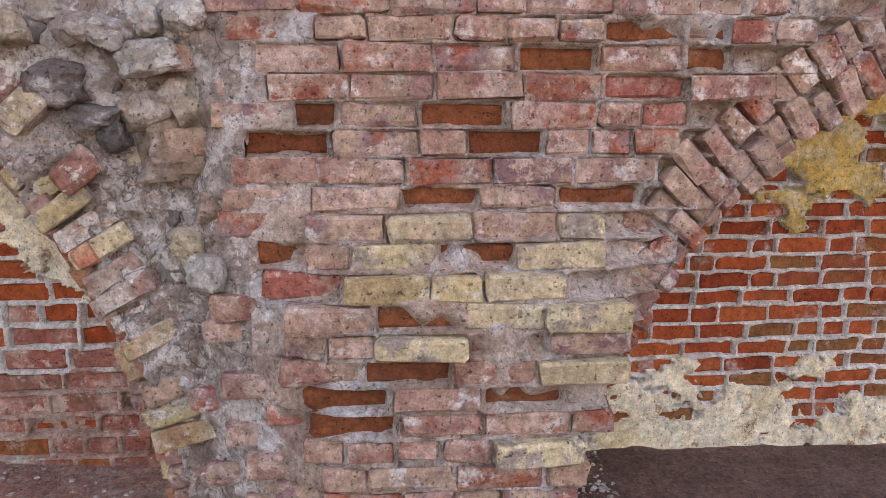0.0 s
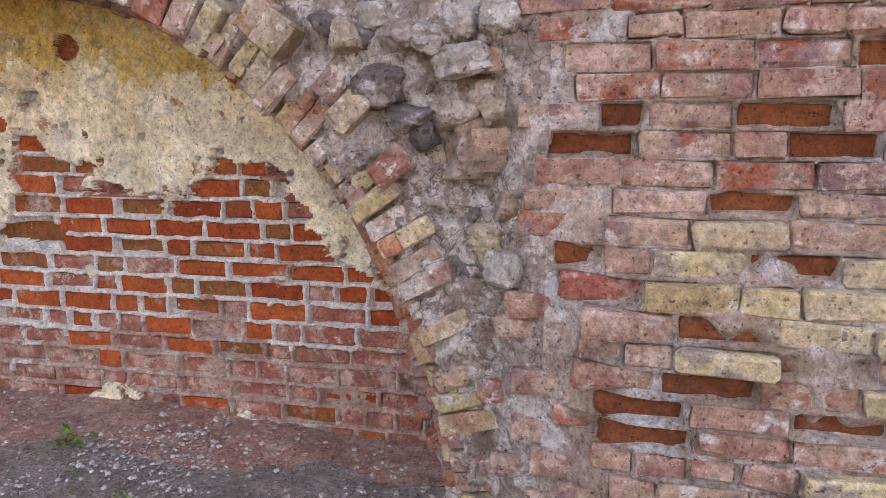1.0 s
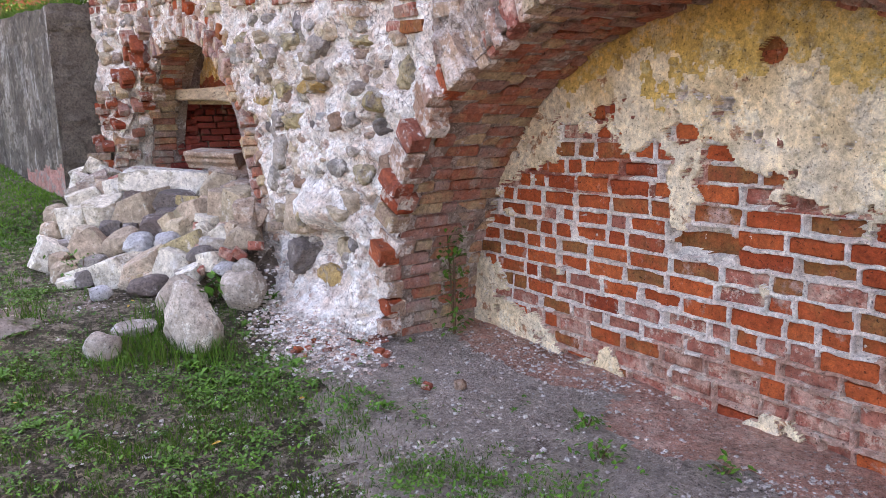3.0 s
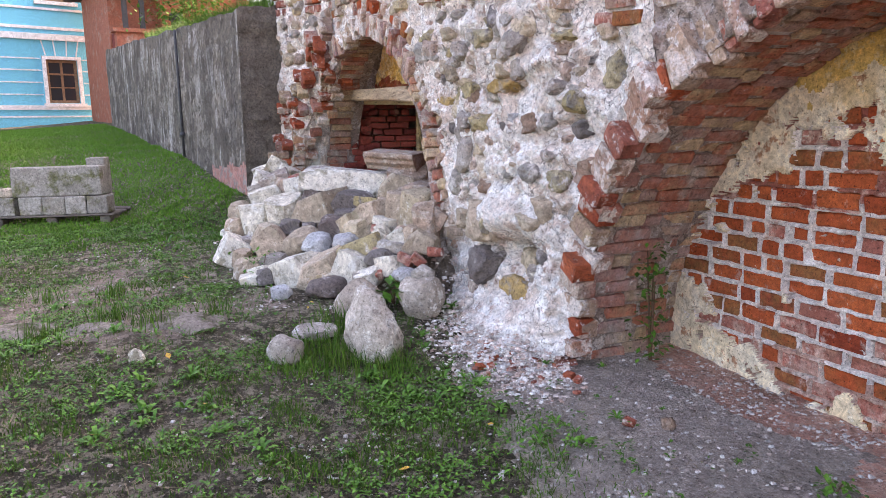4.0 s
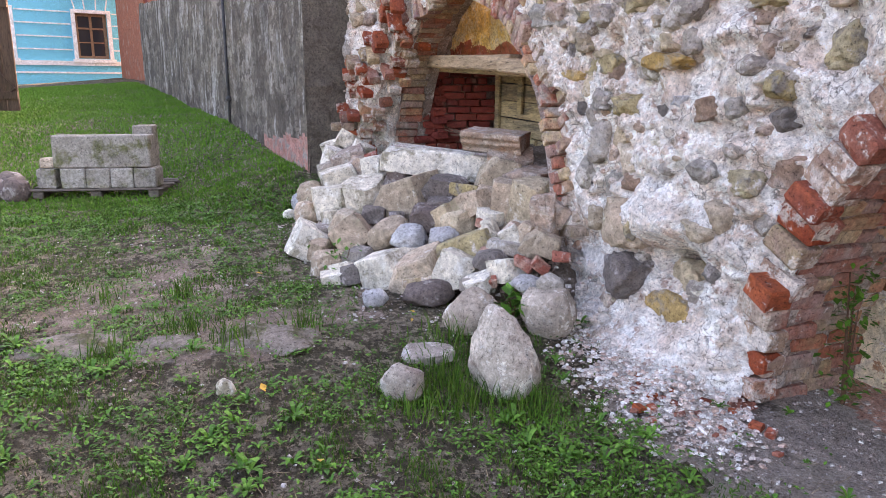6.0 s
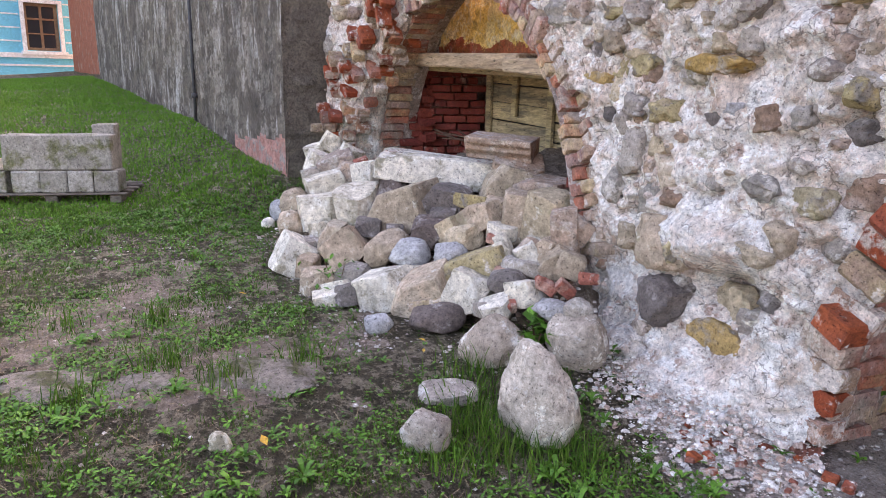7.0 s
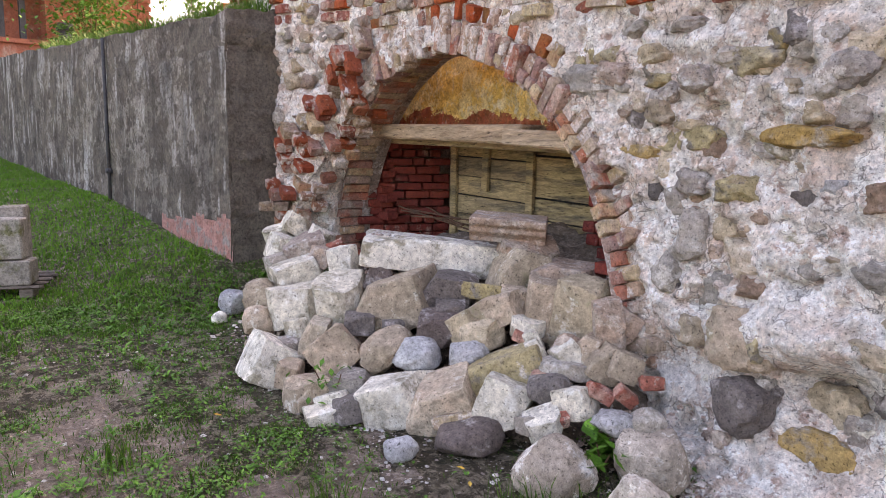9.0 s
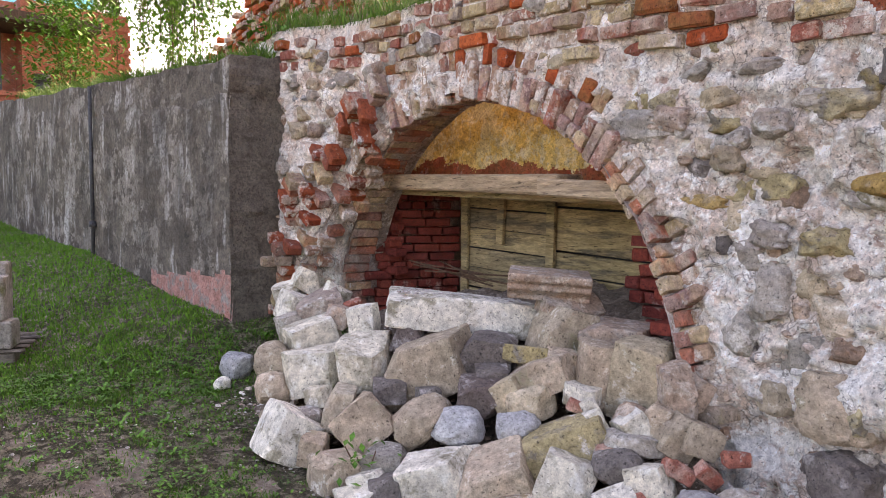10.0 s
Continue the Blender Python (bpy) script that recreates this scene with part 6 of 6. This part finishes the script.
def blades(name, label, x, y, z, h, w, mat, lean=0.5, cat="grass"):
    """Bent tapering blades, two segments each."""
    n = len(x)
    a, b = rng.uniform(0, 6.28, n), rng.uniform(0, 6.28, n)
    sx, sy = np.cos(a) * w / 2, np.sin(a) * w / 2
    lx, ly = np.cos(b) * h * lean * rng.random(n), np.sin(b) * h * lean * rng.random(n)
    V = np.stack([np.stack([x - sx, y - sy, z], -1), np.stack([x + sx, y + sy, z], -1),
                  np.stack([x + sx * 0.8 + lx * 0.35, y + sy * 0.8 + ly * 0.35, z + h * 0.6], -1), np.stack([x - sx * 0.8 + lx * 0.35, y - sy * 0.8 + ly * 0.35, z + h * 0.6], -1),
                  np.stack([x + lx, y + ly, z + h], -1)], 1).reshape(-1, 3)
    o = 5 * np.arange(n)
    faces = [(i, i + 1, i + 2, i + 3) for i in o] + [(i + 3, i + 2, i + 4) for i in o]
    return tagged(new(name, mesh_from(name, V, faces, mat)), label, cat, kind="stuff")


x, y = scatter(430000, -11.2, -0.5, -3.2, 2.6, lambda x, y: grass_density(x, y) * (0.15 + 0.85 * (fbm(x * 5, y * 5, 2.0, 3) > 0.0)))
tall = 0.012 + 0.030 * rng.random(len(x)) * (0.3 + 1.1 * vnoise(x * 4, y * 4, 5.0))
blades("grass", "short trampled green grass over the soil", x, y, ground_z(x, y) - 0.003, tall, 0.004 + 0.003 * rng.random(len(x)), M_GRASS, 0.9)
x, y = scatter(300000, -26, -8.2, -8, 1.2, lambda x, y: (y < 1.0 + 0.155 * np.minimum(x + 10.65, 0)) * smoothstep(-8.4, -11.5, x + 0.8 * fbm(x, y, 2.0, 3)) * (0.9 - 0.35 * smoothstep(-14, -24, x)))
blades("meadow_grass", "sunlit mown green grass on the slope", x, y, ground_z(x, y) - 0.005, (0.022 + 0.04 * rng.random(len(x)) * (0.4 + vnoise(x * 2.5, y * 2.5, 6.0))) * (0.7 + 0.3 * smoothstep(-9, -12, x)), 0.007 + 0.008 * rng.random(len(x)), M_MEADOW, 1.3)
tx, ty = [], []
for cx, cy, r, n in ((-5.75, 1.05, 0.14, 260), (-5.5, 1.0, 0.10, 160), (-5.35, 1.25, 0.10, 160), (-5.6, 0.75, 0.12, 160), (-6.1, 1.1, 0.12, 130), (-7.4, -0.35, 0.06, 60), (-6.7, -0.35, 0.08, 90), (-6.5, 0.3, 0.08, 70), (-7.5, -0.9, 0.07, 50), (-6.35, -0.1, 0.07, 70), (-6.4, -0.75, 0.10, 80)):
    tx.append(rng.normal(cx, r, n))
    ty.append(rng.normal(cy, r, n))
x, y = np.concatenate(tx), np.concatenate(ty)
blades("grass_tufts", "taller grass tufts round the boulders", x, y, ground_z(x, y), rng.uniform(0.06, 0.17, len(x)), 0.006 + 0 * x, M_GRASS, 0.7)


def leaves_mesh(name, centres, size, mat, flat=0.5):
    """Pointed folded leaves at centres."""
    C = np.asarray(centres)
    n = len(C)
    a, tilt = rng.uniform(0, 6.28, n), rng.uniform(-flat, flat, n)
    s = size * rng.uniform(0.6, 1.3, n)
    loc = np.array([(0, 0, 0), (0.5, 0.28, 0.06), (1, 0, 0.0), (0.5, -0.28, 0.06)])
    X, Y, Z0 = loc[:, 0][None] * s[:, None], loc[:, 1][None] * s[:, None], loc[:, 2][None] * s[:, None]
    Z = Z0 + X * np.sin(tilt)[:, None]
    X = X * np.cos(tilt)[:, None]
    c, sn = np.cos(a)[:, None], np.sin(a)[:, None]
    V = np.stack([X * c - Y * sn, X * sn + Y * c, Z], -1) + C[:, None, :]
    o = 4 * np.arange(n)
    return mesh_from(name, V.reshape(-1, 3), [(i, i + 1, i + 2) for i in o] + [(i, i + 2, i + 3) for i in o], mat)


x, y = scatter(30000, -10.5, -1.5, -2.6, 2.7, lambda x, y: np.clip(grass_density(x, y) * (0.2 + 1.2 * (vnoise(x * 2.5, y * 2.5, 8.0) > 0.45)), 0.02, 1))
C = []
for i in range(len(x)):
    k = rng.integers(3, 7)
    C.append(np.stack([x[i] + rng.normal(0, 0.02, k), y[i] + rng.normal(0, 0.02, k), np.full(k, ground_z(x[i], y[i]) + 0.012) + rng.uniform(0, 0.025, k)], -1))
tagged(new("weeds", leaves_mesh("weeds", np.concatenate(C), 0.026, M_LEAF, 0.6)), "low clover and plantain leaves among the grass", "weeds", kind="stuff")


def rosettes(name, label, x, y, size, mat):
    """Rosettes of long leaves that rise and droop, seven leaves each."""
    V, F = [], []
    prof = ((0.0, 0.05, 0.0), (0.35, 0.13, 0.32), (0.7, 0.15, 0.42), (1.0, 0.02, 0.30))
    for px, py, s0 in zip(x, y, size):
        z0, a0 = float(ground_z(px, py)), rng.uniform(0, 6.28)
        for k in range(7):
            a, s1, up = a0 + k * 0.9 + rng.uniform(-0.3, 0.3), s0 * rng.uniform(0.6, 1.2), rng.uniform(0.5, 1.8)
            c, sn, o = math.cos(a), math.sin(a), len(V)
            for r0, w0, h0 in prof:
                for sg in (-1, 1):
                    V.append((px + (r0 * c - sg * w0 * sn) * s1, py + (r0 * sn + sg * w0 * c) * s1, z0 + h0 * up * s1 + 0.004))
            F += [(o + 2 * q, o + 2 * q + 1, o + 2 * q + 3, o + 2 * q + 2) for q in range(3)]
    return tagged(new(name, mesh_from(name, V, F, mat)), label, "weeds", kind="stuff")


x, y = scatter(9000, -10.5, -2.4, -2.6, 2.5, lambda x, y: np.clip(grass_density(x, y) + 0.06, 0, 1) * 0.55 * (fbm(x * 1.6, y * 1.6, 17.0, 3) > 0.15))
rosettes("plantain_rosettes", "leafy plantain and dandelion rosettes among the grass", x, y, 0.028 + 0.055 * rng.random(len(x)) ** 2, M_LEAF)
M_STRAW = material("dry_straw", [(0.22, 0.16, 0.095), (0.32, 0.25, 0.16), (0.16, 0.11, 0.07)], per_object=False, island=True, scale=2, bump=0.0)
x, y = scatter(20000, -9.5, -1.5, -2.8, 2.6, lambda x, y: 0.15 + 0.6 * (fbm(x * 1.4, y * 1.4, 27.0, 3) > 0.0) * smoothstep(2.6, 1.2, y))
lx, a = 0.02 + 0.05 * rng.random(len(x)) ** 2, rng.uniform(0, 6.28, len(x))
z = ground_z(x, y) + 0.012
dx, dy = np.cos(a) * lx, np.sin(a) * lx
V = np.stack([np.stack([x - dx - dy * 0.04, y - dy + dx * 0.04, z], -1), np.stack([x - dx + dy * 0.04, y - dy - dx * 0.04, z], -1), np.stack([x + dx, y + dy, z + 0.012 * rng.random(len(x))], -1)], 1).reshape(-1, 3)
tagged(new("dry_straw", mesh_from("dry_straw", V, np.arange(len(V)).reshape(-1, 3), M_STRAW)), "dry brown grass litter lying on the soil", "litter", kind="stuff")


def plant(name, label, cat, cx, cy, cz, h, r, n, size, stems=3):
    ob = tagged(new(name), label, cat)
    ob.matrix_basis = pose(cx, cy, cz)
    for k in range(stems):
        bm = bmesh.new()
        t = Vector((rnd.uniform(-r, r) * 0.5, rnd.uniform(-r, r) * 0.5, h * rnd.uniform(0.7, 1.0)))
        bmesh.ops.create_cone(bm, segments=6, radius1=0.006 + 0.006 * h, radius2=0.003, depth=t.length, cap_ends=True)
        part("stem", bm, M_RUST, ob, m=Matrix.Translation(t / 2) @ t.to_track_quat('Z', 'X').to_matrix().to_4x4())
    u = rng.normal(size=(n, 3)) * (r * 0.55, r * 0.55, 0)
    zz = rng.uniform(0.05, 1.05, n) * h
    child("leaves", leaves_mesh("leaves", np.stack([u[:, 0], u[:, 1], zz], -1), size, M_LEAF, 0.9), ob)
    return ob


plant("nettle_vine", "green leafy vine climbing the niche corner", "vine", -4.95, 2.85, -0.05, 0.76, 0.09, 200, 0.05)
plant("broadleaf_weed", "broad-leaved green weed between boulders", "weed", -6.22, 1.55, 0.2, 0.14, 0.16, 34, 0.13)
plant("wall_plant", "bright green broad-leaved plant rooted on the wall top", "plant", -12.2, 1.95, 3.05, 0.5, 0.40, 130, 0.13)
plant("wall_plant", "green weeds growing on the wall top", "plant", -10.9, 1.85, 3.0, 0.40, 0.35, 260, 0.08)
plant("heap_weed", "small green weed growing among rubble stones", "weed", -7.62, 0.80, 0.22, 0.20, 0.16, 70, 0.05)
plant("heap_weed", "small green weed growing beside the heap", "weed", -9.3, 0.95, 0.35, 0.20, 0.14, 50, 0.07)
plant("niche_weed", "small green weed on the dusty niche floor", "weed", -3.3, 2.55, -0.09, 0.07, 0.09, 50, 0.04)
plant("niche_weed", "small green weed on the dusty niche floor", "weed", -3.0, 2.35, -0.09, 0.07, 0.10, 60, 0.04)
plant("niche_weed", "small green weed on the dusty niche floor", "weed", -2.6, 2.7, -0.1, 0.06, 0.08, 40, 0.04)
plant("shrub", "young leafy shrub growing behind the concrete wall", "shrub", -23.2, 1.2, 3.6, 2.8, 0.95, 3600, 0.13, 6)
# grass hanging over the wall top
tx = rng.uniform(-10.9, -7.6, 2600)
ty = np.array([front_at(v) for v in np.linspace(-11, -7.5, 60)])[((tx + 11) / 3.5 * 59).astype(int)] + rng.normal(0.12, 0.12, len(tx))
blades("wall_top_grass", "long dry grass overhanging the wall top", tx, ty, top_z(tx) - 0.03, rng.uniform(0.08, 0.3, len(tx)), 0.006 + 0 * tx, M_GRASS, 1.2)
# fallen leaves
for lx, ly in ((-5.74, 0.0), (-5.18, 0.17), (-4.15, 0.98), (-4.1, 2.12), (-6.4, 0.95), (-6.6, 1.0), (-4.4, 1.5), (-7.7, 0.2), (-5.0, -0.4)):
    ob = new("fallen_leaf", leaves_mesh("leaf", [(0, 0, 0)], 0.055, M_YLEAF, 0.3))
    ob.matrix_basis = pose(lx, ly, float(ground_z(lx, ly)) + 0.03, rnd.uniform(-15, 15), rnd.uniform(-15, 15), rnd.uniform(0, 360))
    tagged(ob, "fallen yellow autumn leaf on the grass", "leaf", "fallen leaves")
# hanging birch
birch = tagged(new("birch_tree"), "birch tree with thin hanging leafy twigs", "tree")
birch.matrix_basis = pose(-32.5, 3.2, 2.0)
bm = bmesh.new()
bmesh.ops.create_cone(bm, segments=12, radius1=0.28, radius2=0.1, depth=12, cap_ends=True, matrix=Matrix.Translation((0, 0, 6)))
part("trunk", bm, M_WHITE, birch, smooth=True)
tw, C = bmesh.new(), []
for k in range(70):
    a = rnd.uniform(0, 6.28)
    rr = rnd.uniform(0.5, 4.2)
    px, py, pz = 4.6 + math.cos(a) * rr * 0.6, 1.3 + math.sin(a) * rr * 0.75, rnd.uniform(6.6, 9.5)
    ln = rnd.uniform(1.8, 4.2)
    m = Matrix.Translation((px, py, pz - ln / 2))
    bmesh.ops.create_cone(tw, segments=4, radius1=0.008, radius2=0.014, depth=ln, matrix=m)
    nn = int(ln * 60)
    C.append(np.stack([px + rng.normal(0, 0.16, nn), py + rng.normal(0, 0.16, nn), pz - rng.random(nn) * ln], -1))
for k in range(7):
    a, b = Vector((0, 0, 6.5 + k * 0.6)), Vector((rnd.uniform(3, 6.5), rnd.uniform(-0.5, 3), rnd.uniform(8.8, 9.8)))
    bm = bmesh.new()
    bmesh.ops.create_cone(bm, segments=8, radius1=0.09, radius2=0.03, depth=(b - a).length, cap_ends=True)
    part("limb", bm, M_DWOOD, birch, m=Matrix.Translation((a + b) / 2) @ (b - a).to_track_quat('Z', 'X').to_matrix().to_4x4())
tagged(part("twig_spray", tw, M_DWOOD, birch), kind="stuff")
child("crown", leaves_mesh("crown", np.concatenate(C), 0.17, M_LEAF, 1.2), birch)

# grass along the bank and the ruined wall that rises behind it
u, v = rng.uniform(0, 9, 16000), 0.32 + rng.random(16000) ** 2 * 2.0
x, y = CQ.x + CD.x * u - CN.x * v, CQ.y + CD.y * u - CN.y * v
blades("bank_grass", "rank grass growing along the bank edge", x, y, interp(u, CTOP) - 0.06 + 0.06 * v, rng.uniform(0.06, 0.30, len(u)), 0.010 + 0 * u, M_GRASS, 0.9)
ruin = tagged(new("wall_upper_ruin"), "ragged upper brick ruin behind the wall top", "wall", kind="structure")


def ruin_top(x):
    return 4.35 + 0.26 * (x + 18.6) + 0.12 * math.sin(x * 7) + 0.08 * math.sin(x * 17)


bm = bmesh.new()
for i in range(39):
    xa = -18.6 + i * 0.2
    box_bm(bm, xa, xa + 0.2, 3.12, 4.2, 2.6, ruin_top(xa) - 0.05)
part("core", bm, M_GREYM, ruin)
for k, xa, xb, za, zb in rows_of(-18.6, -10.9, 3.6, 6.4, 0.088, 0.016, [0.26, 0.14, 0.24], 41):
    if zb < ruin_top((xa + xb) / 2) + rnd.uniform(-0.1, 0.05) and rnd.random() > 0.1:
        lay(ruin, B_RING if rnd.random() < 0.6 else B_RED2, (xa + xb) / 2, 3.08 + rnd.uniform(-0.03, 0.04), (za + zb) / 2, xb - xa, zb - za, pose(0, 0, 0, rnd.uniform(-4, 4), rnd.uniform(-2, 2), rnd.uniform(-5, 5)))

# crumbs and dry moss on the long slab
x, y = rng.uniform(-0.42, 0.42, 700), rng.uniform(-0.16, 0.16, 700)
slab = [o for o in scene.objects if o.name.startswith("stone_slab")][0]
top = np.array([slab.matrix_basis @ Vector((a / 0.95, b / 0.5, 0.47)) for a, b in zip(x, y)])
chips("slab_crumbs", "dark crumbs and mortar grit on the long slab", top, 0.006 + 0.028 * rng.random(len(x)) ** 2, M_CHIP, "debris")

# brick fragments at the wall foot
for k in range(26):
    fx, fy = rnd.gauss(-5.15, 0.45), rnd.uniform(1.75, 2.25)
    ob = new("brick_fragment", rnd.choice(B_TOOTH[1]))
    s = rnd.uniform(0.18, 0.45)
    ob.matrix_basis = pose(fx, fy, float(ground_z(fx, fy)) + 0.02 * s + 0.012, rnd.uniform(-20, 20), rnd.uniform(-20, 20), rnd.uniform(0, 360)) @ Matrix.Diagonal((s, s, s, 1))
    tagged(ob, "small broken red brick fragment in white mortar debris", "brick", "brick fragments")
